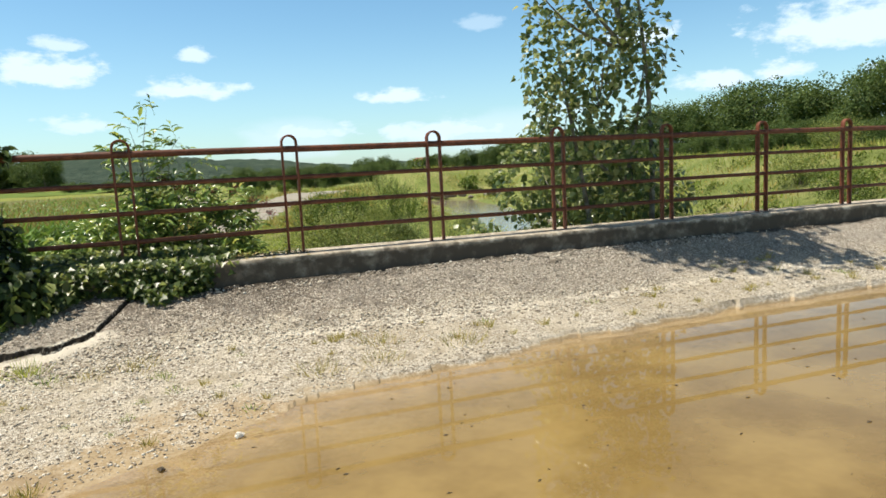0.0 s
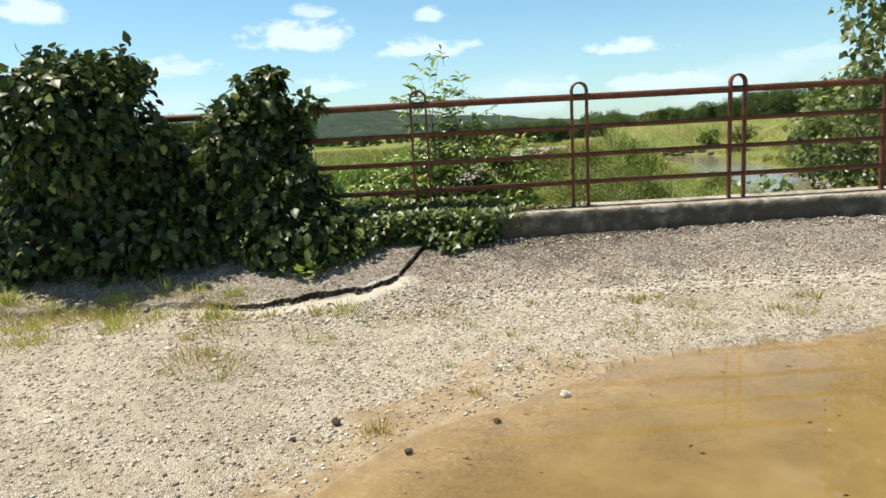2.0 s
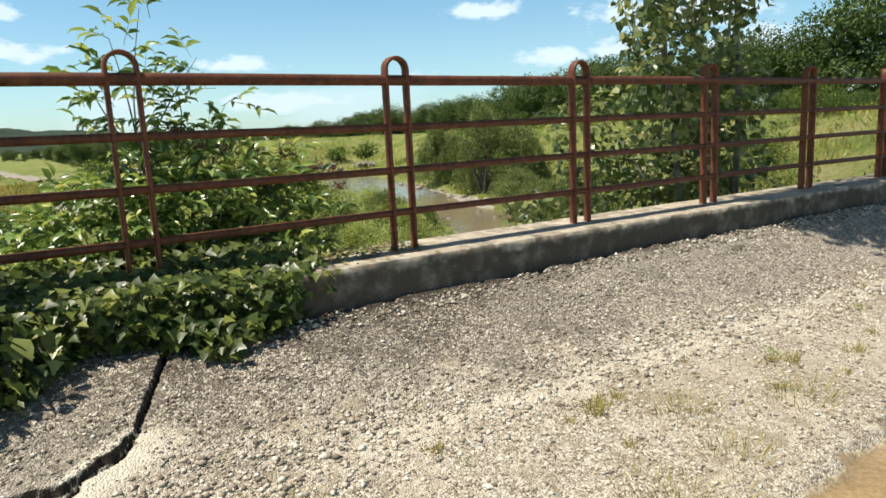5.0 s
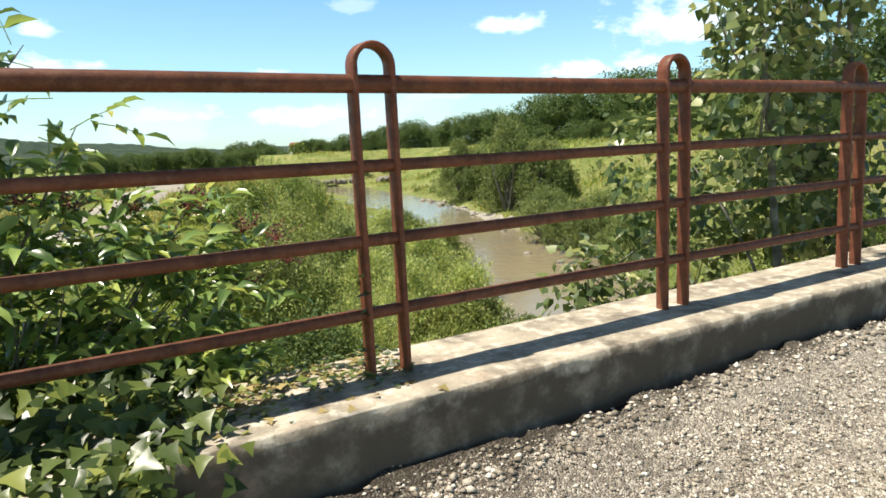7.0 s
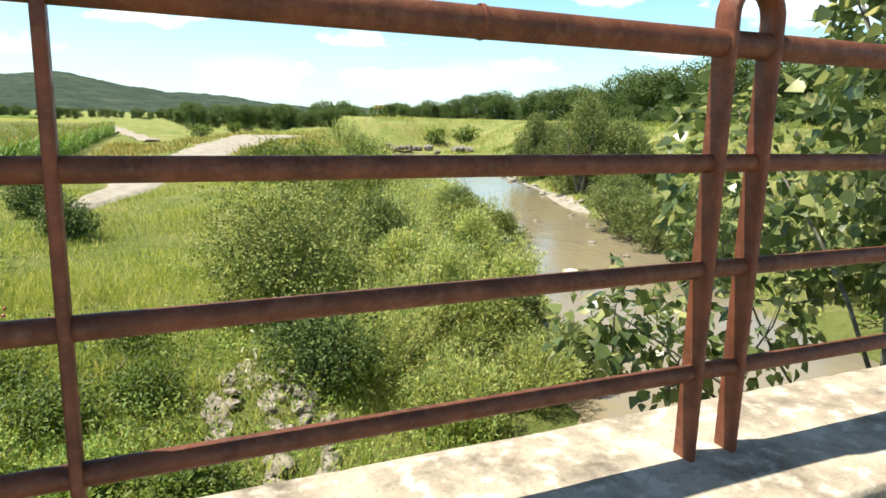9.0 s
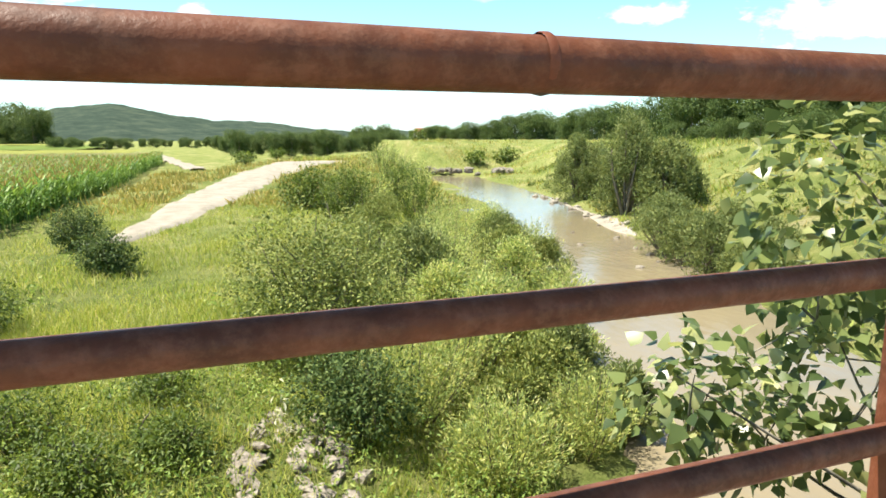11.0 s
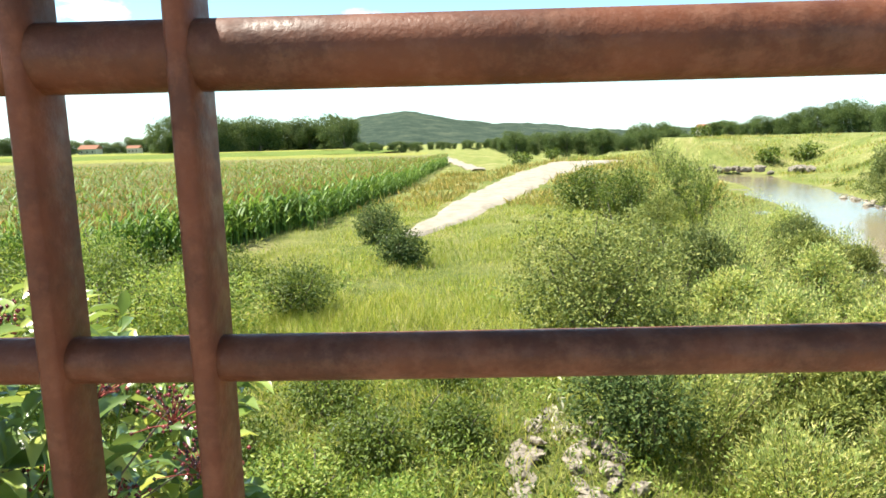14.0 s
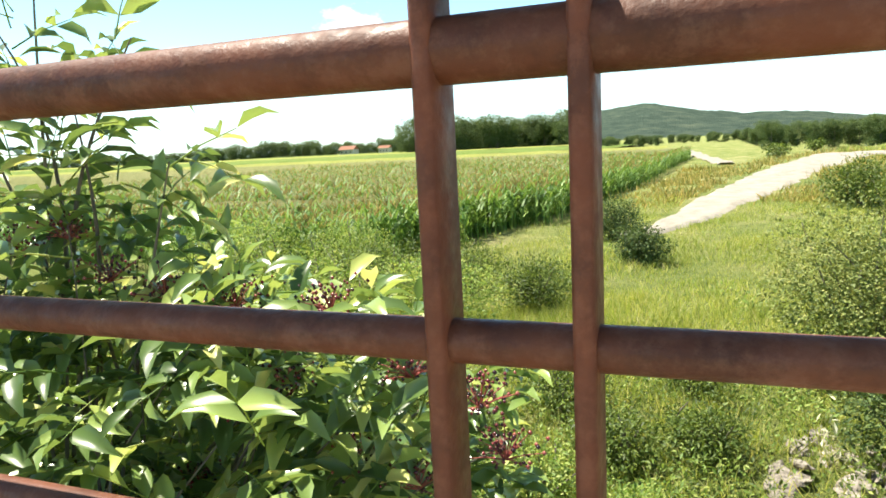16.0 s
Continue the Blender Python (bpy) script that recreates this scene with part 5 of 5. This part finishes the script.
for k in range(58):
    az = -9 + 27 * k / 57 + tr.uniform(-0.3, 0.3)
    d = (150 if az > 3 else 260) * tr.uniform(0.8, 1.2)
    h = 4.3 * tr.uniform(0.75, 1.2) * float(np.interp(az, [-9, 1, 5], [0.8, 0.75, 1.0]))
    set_tree(k % 4, 1.8 + d * math.sin(radians(az)), d * math.cos(radians(az)), -2.0, h, 500 + k)
for k, (az, h) in enumerate(((14.3, 6.8), (14.9, 5.8), (16.4, 7.0), (15.9, 6.0))):
    set_tree(k % 4, 1.8 + 200 * math.sin(radians(az)), 200 * math.cos(radians(az)), -2.0, h, 600 + k)


tr2 = random.Random(15)
for k in range(24):
    az = 36 + 36 * k / 23 + tr2.uniform(-0.5, 0.5)
    d = float(np.interp(az, AZ, DIST)) * tr2.uniform(0.72, 0.86)
    set_tree(k % 4, 1.8 + d * math.sin(radians(az)), -0.6 + d * math.cos(radians(az)), 0.1, tr2.uniform(1.8, 3.6), 700 + k)
for k, (x, y, w, h) in enumerate([(15.5, 7.5, 0.9, 1.3), (17.0, 6.0, 1.0, 1.5), (19.5, 8.5, 1.2, 1.4), (22.5, 11.0, 1.3, 1.5), (26.0, 16.0, 1.4, 1.6), (29.0, 12.5, 1.4, 1.5), (33.0, 20.0, 1.6, 1.8)]):
    bush("bank_bush", "dark green shrub on the grassy far bank", x, y, w, w * 0.9, h, 3600, 0.09, 0.45, dark_leaf if k % 2 else olive_leaf, 180 + k, group="far bank shrubs")


def hill():
    azs = np.radians(np.concatenate([np.arange(-60, -16, 2.0), np.arange(-16, 24, 0.25), np.arange(24, 62, 2.0)]))
    rs = np.linspace(1250, 2700, 46)
    el = np.interp(np.degrees(azs), [-60, -20, -14, -10, -8, -4.7, -2, 0, 2.5, 7, 10, 13, 20, 60], [0.2, 0.3, 0.6, 1.75, 2.25, 2.62, 2.3, 1.9, 1.5, 1.35, 0.9, 0.75, 0.65, 0.3])
    v = []
    for rr in rs:
        k = math.sin(math.pi * min(1, max(0, (rr - 1250) / 1450))) ** 1.2
        for a, e in zip(azs, el):
            x, y = rr * math.sin(a), rr * math.cos(a)
            top = 1960 * math.tan(radians(e)) * k
            zz = -4 + top + 7 * k * noise.noise(Vector((x * 0.01, y * 0.01, 0))) + 4.5 * k * noise.noise(Vector((x * 0.045, y * 0.045, 3)))
            v.append((x, y, zz))
    n = len(azs)
    f = [(i * n + j, (i + 1) * n + j, (i + 1) * n + j + 1, i * n + j + 1)[::-1] for i in range(len(rs) - 1) for j in range(n - 1)]
    tagged(piece("hill", v, f, hill_mat, smooth=True), "low wooded hill on the horizon", "hill", kind="structure")
    q = []
    for i in range(9):
        for j in range(13):
            a, e = radians(-2.5 + 1.7 * j / 12), radians(1.0 + 0.55 * i / 8 * (1 - 0.5 * abs(j / 12 - 0.4)))
            dd = 1560 + 60 * i + 14 * noise.noise(Vector((i * 0.9, j * 0.9, 0)))
            q.append((dd * math.sin(a), dd * math.cos(a), 0.9 + dd * math.tan(e)))
    f = [(i * 13 + j, i * 13 + j + 1, (i + 1) * 13 + j + 1, (i + 1) * 13 + j) for i in range(8) for j in range(12)]
    tagged(piece("quarry", q, f, quarry_mat), "pale bare quarry face in the wooded hillside", "quarry", kind="structure")


hill()


def far_house(x, y, zz, w, d, h, name="farmhouse", label="small plastered farmhouse with a tiled roof far off", turn=0.0):
    ob = tagged(new(name), label, "house")
    ob.matrix_basis = pose(x, y, zz, 0, 0, turn)
    bm = bmesh.new()
    bmesh.ops.create_cube(bm, size=1)
    bmesh.ops.scale(bm, vec=(w, d, h), verts=bm.verts)
    bmesh.ops.translate(bm, vec=(0, 0, h / 2), verts=bm.verts)
    part("wall", bm, plaster, ob)
    e = 0.5
    v = [(-w / 2 - e, -d / 2 - e, h), (w / 2 + e, -d / 2 - e, h), (w / 2 + e, d / 2 + e, h), (-w / 2 - e, d / 2 + e, h), (-w / 2 - e, 0, h + d * 0.32), (w / 2 + e, 0, h + d * 0.32)]
    me = bpy.data.meshes.new("roof")
    me.from_pydata(v, [], [(0, 1, 5, 4), (2, 3, 4, 5), (0, 4, 3), (1, 2, 5), (3, 2, 1, 0)])
    me.materials.append(roof_mat)
    rf = new("roof", me)
    rf.parent = ob
    for k in range(3):
        bm = bmesh.new()
        bmesh.ops.create_cube(bm, size=1)
        bmesh.ops.scale(bm, vec=(1.0, 0.2, 1.4), verts=bm.verts)
        bmesh.ops.translate(bm, vec=((k - 1) * w * 0.3, -d / 2 - 0.05, h * 0.55), verts=bm.verts)
        part("window", bm, opening_mat, ob)


for az, d, w, h in ((19.6, 480, 12, 6), (20.6, 500, 10, 5), (-28.6, 600, 14, 5), (-25.6, 620, 10, 5), (21.2, 470, 8, 5)):
    far_house(d * math.sin(radians(az)), d * math.cos(radians(az)), -0.3 if az > 0 else FIELD, w, w * 0.7, h)
bm = bmesh.new()
bmesh.ops.create_cone(bm, cap_ends=True, segments=16, radius1=3.4, radius2=2.9, depth=26)
bmesh.ops.translate(bm, vec=(0, 0, 13), verts=bm.verts)
ring = bmesh.ops.create_cone(bm, cap_ends=True, segments=16, radius1=3.6, radius2=3.6, depth=1.5)["verts"]
bmesh.ops.translate(bm, vec=(0, 0, 26.5), verts=ring)
tw = part("silo_tower", bm, plaster)
tw.location = (880 * math.sin(radians(-49.6)), 880 * math.cos(radians(-49.6)), FIELD)
tagged(tw, "grey concrete silo tower beyond the fields", "tower")

# ---- stones on the banks ----
rs = np.random.default_rng(17)
ribbon("gravel_bar", [(19.4, 22.6), (20.6, 27.0), (22.4, 33.0), (25.6, 41.5)], [0.1, 1.9, 2.0, 0.2], track_mat, 0.05, "white gravel bar along the far bank", "gravel bar", 40)


def boulder(x, y, zz, s, seed, label, group, mat=rock_mat, name="boulder"):
    bm = blob((0, 0, 0), (s, s * 0.8, s * 0.55), seed, 0.5, 2)
    ob = part(name, bm, mat)
    ob.matrix_basis = pose(x, y, zz, 0, 0, seed * 53 % 360)
    return tagged(ob, label, "stone", group)


for i in range(26):
    t = i / 25
    boulder(26.0 + 8.5 * t + rs.normal(0, 0.5), 71.2 - 6.5 * t * t + rs.normal(0, 0.3), RIVER + 0.25 + rs.uniform(0, 0.6), rs.uniform(0.25, 0.65), i + 1, "pale limestone block at the foot of the far bank", "bank blocks")
for i, (x, y) in enumerate([(17.0, 18.6), (16.4, 17.4), (17.4, 20.0), (15.2, 16.8), (18.3, 22.4), (17.6, 24.6), (14.8, 14.6), (16.0, 21.5), (14.2, 12.6)]):
    boulder(x, y, RIVER + 0.01, rs.uniform(0.07, 0.17), i + 40, "pale wet stone in the shallow river", "river stones")
for i in range(30):
    t = rs.random()
    x, y = 19.8 + 5.6 * t + rs.normal(0, 0.35), 23.2 + 18 * t + rs.normal(0, 0.4)
    boulder(x, y, max(RIVER, ground_at(x, y)) + 0.04, rs.uniform(0.08, 0.24), i + 90, "pale stone on the gravel bar", "gravel bar stones", track_mat)
for i in range(60):
    lane = i % 3
    y = 4.1 + 2.9 * (i / 59) + rs.normal(0, 0.15)
    x = (2.2, 2.75, 3.2)[lane] + (0.22, 0.10, 0.05)[lane] * (y - 4.8) + rs.normal(0, 0.09)
    ob = part("riprap_rock", blob((0, 0, 0), (rs.uniform(0.06, 0.13), rs.uniform(0.14, 0.34), rs.uniform(0.04, 0.08)), i + 60, 0.5, 2), rip_mat)
    ob.matrix_basis = pose(x, y, ground_at(x, y) - 0.01, rs.uniform(-20, 0), rs.uniform(-20, 20), rs.uniform(-25, 15))
    tagged(ob, "pale grey crumbling riprap rock among the weeds", "stone", "riprap rocks")

# ---- grass and weeds ----
def blades(n, place, size, width, mat, name, label, seed, lean=0.45):
    r = np.random.default_rng(seed)
    x, y = place(n, r)
    zz = land_z(x, y)
    keep = (zz > RIVER + 0.08) & ~((np.abs(x - np.interp(y, TR_Y, TR_X)) < np.interp(y, TR_Y, [0.4, 0.9, 1.5, 1.9, 2.2, 2.4, 2.4])) & (y > 21) & (y < 66))
    keep &= ~((y > 13) & (x > field_edge(y) - 0.3) & (x < field_edge(y) + 2.6 - 0.02 * y) & (r.random(n) < 0.85))
    keep &= (x > field_edge(y)) | (y < 15)
    keep &= ~((x > 1.95 + 0.15 * (y - 4)) & (x < 3.5) & (y > 3.8) & (y < 6.9) & (r.random(n) < 0.25))
    x, y, zz = x[keep], y[keep], zz[keep]
    k = len(x)
    big = 0.75 + 0.45 * bumps(x, y, 77, 0.8) + 0.2 * bumps(x, y, 78, 2.6)
    p = np.stack([x, y, zz - 0.02], 1)
    way = np.stack([r.normal(0, lean, k), r.normal(0, lean, k), np.ones(k)], 1)
    v, f = scatter(BLADE, p, way, rand_dirs(k, r) * [1, 1, 0.3], size * np.clip(big, 0.25, 1.7) * r.uniform(0.6, 1.4, k), width)
    tagged(piece(name, v, f, mat, kind="stuff"), label, "grass", kind="stuff")


def clumped(x0, x1, y0, y1, spread):
    def place(n, r):
        c = max(1, n // 26)
        cx, cy = r.uniform(x0, x1, c), y0 + (y1 - y0) * r.random(c) ** 1.25
        k = r.integers(0, c, n)
        return cx[k] + r.normal(0, spread, n), cy[k] + r.normal(0, spread, n)
    return place


blades(64000, clumped(-9, 7.5, 2.2, 13, 0.16), 0.33, 0.013, grass_blade, "grass", "long fresh green grass on the slope below the bridge", 81)
blades(62000, clumped(-8, 13, 11, 34, 0.42), 0.26, 0.020, grass_blade, "grass", "long yellow-green meadow grass", 82)
blades(15000, clumped(-4, 24, 30, 72, 0.6), 0.5, 0.085, dry_grass, "grass", "rough straw-coloured grass on the levee", 83)
blades(9000, clumped(13, 46, 8, 86, 0.7), 0.45, 0.07, dry_grass, "grass", "dry pale grass on the far bank", 84)
blades(11000, clumped(13, 46, 8, 86, 0.8), 0.42, 0.07, grass_blade, "grass", "green grass on the far bank", 94)
blades(9000, clumped(-3.5, 1.8, 0.35, 4.0, 0.12), 0.30, 0.012, grass_blade, "grass", "tall grass behind the kerb", 85)


def weeds(n, x0, x1, y0, y1, seed, size, mat, label):
    r = np.random.default_rng(seed)
    c = n // 60
    cx, cy = r.uniform(x0, x1, c), y0 + (y1 - y0) * r.random(c) ** 1.2
    k = r.integers(0, c, n)
    x, y = cx[k] + r.normal(0, 0.22, n), cy[k] + r.normal(0, 0.22, n)
    hgt = r.uniform(0.25, 0.75, c)[k] * np.exp(-((x - cx[k]) ** 2 + (y - cy[k]) ** 2) / 0.12)
    zz = land_z(x, y)
    keep = (zz > RIVER + 0.1) & ~((np.abs(x - np.interp(y, TR_Y, TR_X)) < 2.0) & (y > 21)) & ~((x > 2.0) & (x < 3.4) & (y > 3.8) & (y < 6.8) & (r.random(n) < 0.35))
    p = np.stack([x, y, zz + hgt * r.uniform(0.1, 1, n)], 1)[keep]
    m_ = len(p)
    s = size * r.uniform(0.6, 1.4, m_)
    v, f = scatter(FOLD, p, r.normal(0, 0.7, (m_, 3)) + UP * 0.35, UP + r.normal(0, 0.4, (m_, 3)), s, s * 0.42)
    tagged(piece("weeds", v, f, mat), label, "weeds", kind="stuff")


weeds(20000, -7, 6.0, 3.2, 9.5, 86, 0.055, herb_leaf, "leafy yellow-green weeds on the slope")
weeds(22000, -5, 2.2, 1.6, 7.0, 92, 0.05, dark_leaf, "lush dark weeds on the near slope")
weeds(9000, -5, 2.2, 1.8, 7.5, 93, 0.05, dark_leaf, "lush fresh weeds on the near slope")
weeds(18000, -7, 6.0, 3.0, 9.5, 87, 0.055, dark_leaf, "darker leafy weeds on the slope")
weeds(16000, 14, 44, 6, 60, 95, 0.16, dark_leaf, "dark green herbs on the far bank")
weeds(4000, -7, 12, 12, 32, 88, 0.09, herb_leaf, "leafy weeds in the meadow")
weeds(5000, -2.2, 1.6, 0.3, 3.2, 89, 0.06, dark_leaf, "dark weeds behind the kerb")
r = np.random.default_rng(90)
pts = np.array([(2.75, 6.2, ground_at(2.75, 6.2) + 0.15)]) + r.normal(0, 0.09, (34, 3)) * [1, 1, 2.0]
s = 0.10 * r.uniform(0.6, 1.3, 34)
pale_leaf = leaf_material("pale mugwort leaf", [(0.0, (0.26, 0.30, 0.17)), (1.0, (0.48, 0.50, 0.33))], 0.3)
plant("pale_weed", "pale silvery weed standing in the grass", "weed", (2.75, 6.2, ground_at(2.75, 6.2)), branches((2.75, 6.2, ground_at(2.75, 6.2)), [tuple(q) for q in pts[:6]], r, 0.006), pale_leaf,
      [("foliage", scatter(FOLD, pts, r.normal(0, 0.6, (34, 3)) + UP * 0.5, UP + r.normal(0, 0.4, (34, 3)), s, s * 0.25), pale_leaf)])


# ---- tufts and loose stones on the road ----
def tuft(n, h, spread, mat, seed):
    r = np.random.default_rng(seed)
    p = np.stack([r.normal(0, spread, n), r.normal(0, spread, n), np.full(n, -0.004)], 1)
    way = np.stack([p[:, 0] / spread * 0.45 + r.normal(0, 0.25, n), p[:, 1] / spread * 0.45 + r.normal(0, 0.25, n), np.ones(n)], 1)
    return mesh_arrays("grass_tuft", *scatter(BLADE, p, way, rand_dirs(n, r), h * r.uniform(0.5, 1.2, n), 0.0055), mat)


tufts = [tuft(46, 0.085, 0.03, dry_grass, 1), tuft(34, 0.06, 0.035, herb_leaf, 2), tuft(70, 0.13, 0.045, grass_blade, 3), tuft(110, 0.12, 0.13, dry_grass, 4)]


def set_tuft(k, x, y, s=1.0, label="small dry grass tuft growing in the gravel"):
    ob = tagged(new("grass_tuft", tufts[k]), label, "grass tuft", "tufts in the gravel", kind="stuff")
    ob.matrix_basis = pose(x, y, float(road_z(np.array([x]), np.array([y]))[0]), 0, 0, (x * 977 + y * 577) % 360) @ Matrix.Diagonal((s, s, s, 1))


green = "green grass tuft growing through the gravel"
for x, y, k, s in [(-0.55, -1.44, 2, 1.0), (-0.78, -1.42, 0, 1.2), (-1.1, -1.45, 0, 1.1), (-0.42, -1.6, 1, 1.2), (-1.45, -1.5, 3, 0.7), (-1.35, -2.35, 3, 0.9), (-1.15, -2.5, 3, 0.7), (-0.75, -2.0, 1, 1.2), (1.5, -1.55, 0, 1.0), (0.3, -1.75, 1, 1.0)]:
    set_tuft(k, x, y, s, green if k in (1, 2) else "small dry grass tuft growing in the gravel")
tr = random.Random(9)
for _ in range(46):
    x = tr.uniform(-0.3, 8.0)
    edge = float(np.interp(x, PUD_X, PUD_Y))
    set_tuft(tr.choice((0, 0, 1)), x, edge + tr.uniform(0.12, 1.0), tr.uniform(0.45, 0.95))
for _ in range(44):
    x = tr.uniform(-1.7, 2.6)
    y = tr.uniform(-2.7, -1.38)
    if float(puddle_depth(np.array([x]), np.array([y]))[0]) < -0.2:
        set_tuft(tr.choice((0, 1, 1, 3)), x, y, tr.uniform(0.35, 0.75))
for _ in range(90):
    x = -1.35 - 3.2 * tr.random() ** 0.8
    y = -0.95 - abs(tr.gauss(0, 0.34)) - 0.12 * math.sin(x * 4.1)
    set_tuft(tr.choice((3, 3, 2, 2, 0)), x, y, tr.uniform(0.5, 1.0), "shaggy yellowing grass tuft at the foot of the creeper")
for i, (x, y, s) in enumerate([(0.78, -0.32, 0.11), (1.0, -0.325, 0.10), (1.12, -0.33, 0.07)]):
    r = np.random.default_rng(300 + i)
    g = float(road_z(np.array([x]), np.array([y]))[0])
    p, d = cloud(150, (x, y, g + 0.015), (s, 0.035, 0.04), r)
    plant("stonecrop", "small yellow-green stonecrop cushion at the kerb foot", "weed", (x, y, g), None, None, [("foliage", scatter(FOLD, p, d + UP, UP + d, 0.022, 0.010), herb_leaf)], "stonecrop cushions")


def stone(x, y, s, mat, seed, label, sink=0.3, flat=0.7):
    g = float(road_z(np.array([x]), np.array([y]))[0])
    ob = part("stone", blob((0, 0, 0), (s, s * 0.75, s * flat), seed, 0.55, 2), mat)
    ob.matrix_basis = pose(x, y, g + s * flat * (1 - sink), 0, 0, seed * 71 % 360)
    return tagged(ob, label, "stone")


stone(0.70, -2.9, 0.026, pebble_mat, 3, "white pebble lying in the puddle edge", 0.1)
stone(0.32, -3.16, 0.019, clod_mat, 5, "dark pebble at the puddle edge", 0.1)
stone(-0.45, -3.12, 0.028, clod_mat, 7, "dark clod of mud on the wet gravel")
stone(-0.10, -3.42, 0.02, clod_mat, 8, "dark crumb of mud on the wet gravel")
stone(-0.62, -3.3, 0.016, clod_mat, 9, "dark crumb of mud on the wet gravel")
bm = blob((0, 0, 0), (0.17, 0.11, 0.035), 12, 0.5, 3)
ob = part("concrete_fragment", bm, concrete)
ob.matrix_basis = pose(3.99, -0.46, -0.272, 14, 0, -20)
tagged(ob, "flat broken concrete fragment lying on the asphalt", "stone")
for i in range(70):
    x, y = tr.uniform(-3, 1.2), tr.uniform(-4.3, -1.4)
    if float(puddle_depth(np.array([x]), np.array([y]))[0]) < -0.12:
        ob = stone(x, y, tr.uniform(0.008, 0.021), pebble_mat, 20 + i, "loose pale limestone on the gravel road", 0.4, 0.5)
        tagged(ob, group="loose limestones")


def gravel(n, x0, x1, y0, y1, lo, hi, mat, seed, label):
    """Uncounted small broken stones."""
    r = np.random.default_rng(seed)
    x, y = r.uniform(x0, x1, n), r.uniform(y0, y1, n)
    below = crack_lip(x, y) - y
    keep = (puddle_depth(x, y) < -0.03) & ~((below > -0.01) & (below < 0.17) & (x > -1.75) & (x < -0.05) & (r.random(n) < 0.93))
    keep &= ~((y > -0.52 + 0.16 * bumps(x, y, 14, 3.0)) & (r.random(n) < 0.75) & (hi < 0.02))
    x, y = x[keep], y[keep]
    n = len(x)
    g = road_z(x, y)
    base = np.array([(0, 0, 1), (1, 0, 0), (0, 1, 0), (-1, 0, 0), (0, -1, 0), (0, 0, -1)], float)
    bf = np.array([(0, 1, 2), (0, 2, 3), (0, 3, 4), (0, 4, 1), (5, 2, 1), (5, 3, 2), (5, 4, 3), (5, 1, 4)])
    s = lo + (hi - lo) * r.random(n) ** 3
    ang = r.uniform(0, 6.28, n)
    v = base[None] * r.uniform(0.55, 1.25, (n, 6, 1)) * s[:, None, None] * [1.15, 0.85, 0.62]
    c, sn = np.cos(ang)[:, None], np.sin(ang)[:, None]
    v = np.stack([v[..., 0] * c - v[..., 1] * sn, v[..., 0] * sn + v[..., 1] * c, v[..., 2]], -1) + np.stack([x, y, g + s * 0.2], 1)[:, None]
    tagged(piece("gravel", v.reshape(-1, 3), (bf[None] + (np.arange(n) * 6)[:, None, None]).reshape(-1, 3), mat), label, "gravel", kind="stuff")


gravel(38000, -3.6, 4.5, -4.4, -1.1, 0.004, 0.015, pebble_mat, 401, "loose white limestone gravel")
gravel(9000, 4.5, 10, -2.4, -1.1, 0.006, 0.015, pebble_mat, 402, "loose white limestone gravel further on")
gravel(10000, 2.2, 8.0, -1.2, -0.3, 0.004, 0.013, pebble_mat, 407, "pale chippings on the worn asphalt further on")
gravel(15000, -1.8, 5.0, -1.25, -0.27, 0.004, 0.014, chip_mat, 403, "grey chippings on the worn asphalt")
gravel(1900, 0.6, 6.5, -0.46, -0.33, 0.006, 0.022, chip_mat, 408, "crumbled asphalt lumps along the kerb foot")
gravel(900, -1.8, 0.2, -1.6, -1.2, 0.008, 0.026, pebble_mat, 404, "broken limestone below the asphalt edge")
gravel(1500, -0.2, 5.0, -1.5, -1.05, 0.008, 0.024, pebble_mat, 405, "coarse limestone along the worn asphalt edge")


def flecks(n, seed):
    """Bits of leaf and straw lying on the mud under the shallow water."""
    r = np.random.default_rng(seed)
    x, y = r.uniform(-0.6, 6.0, n), r.uniform(-5.5, -2.1, n)
    keep = puddle_depth(x, y) > 0.1
    x, y = x[keep], y[keep]
    k = len(x)
    p = np.stack([x, y, np.full(k, WATER + 0.002)], 1)
    a = r.normal(0.0, 0.5, k)
    s = r.uniform(0.012, 0.045, k) * r.uniform(0.6, 1.3, k)
    v, f = scatter(FOLD, p, np.stack([np.cos(a), np.sin(a), 0 * a], 1), np.tile(UP, (k, 1)), s, s * r.uniform(0.12, 0.4, k))
    tagged(piece("leaf_litter", v, f, clod_mat), "dark scraps of leaf and straw floating on the puddle", "litter", kind="stuff")


flecks(170, 501)
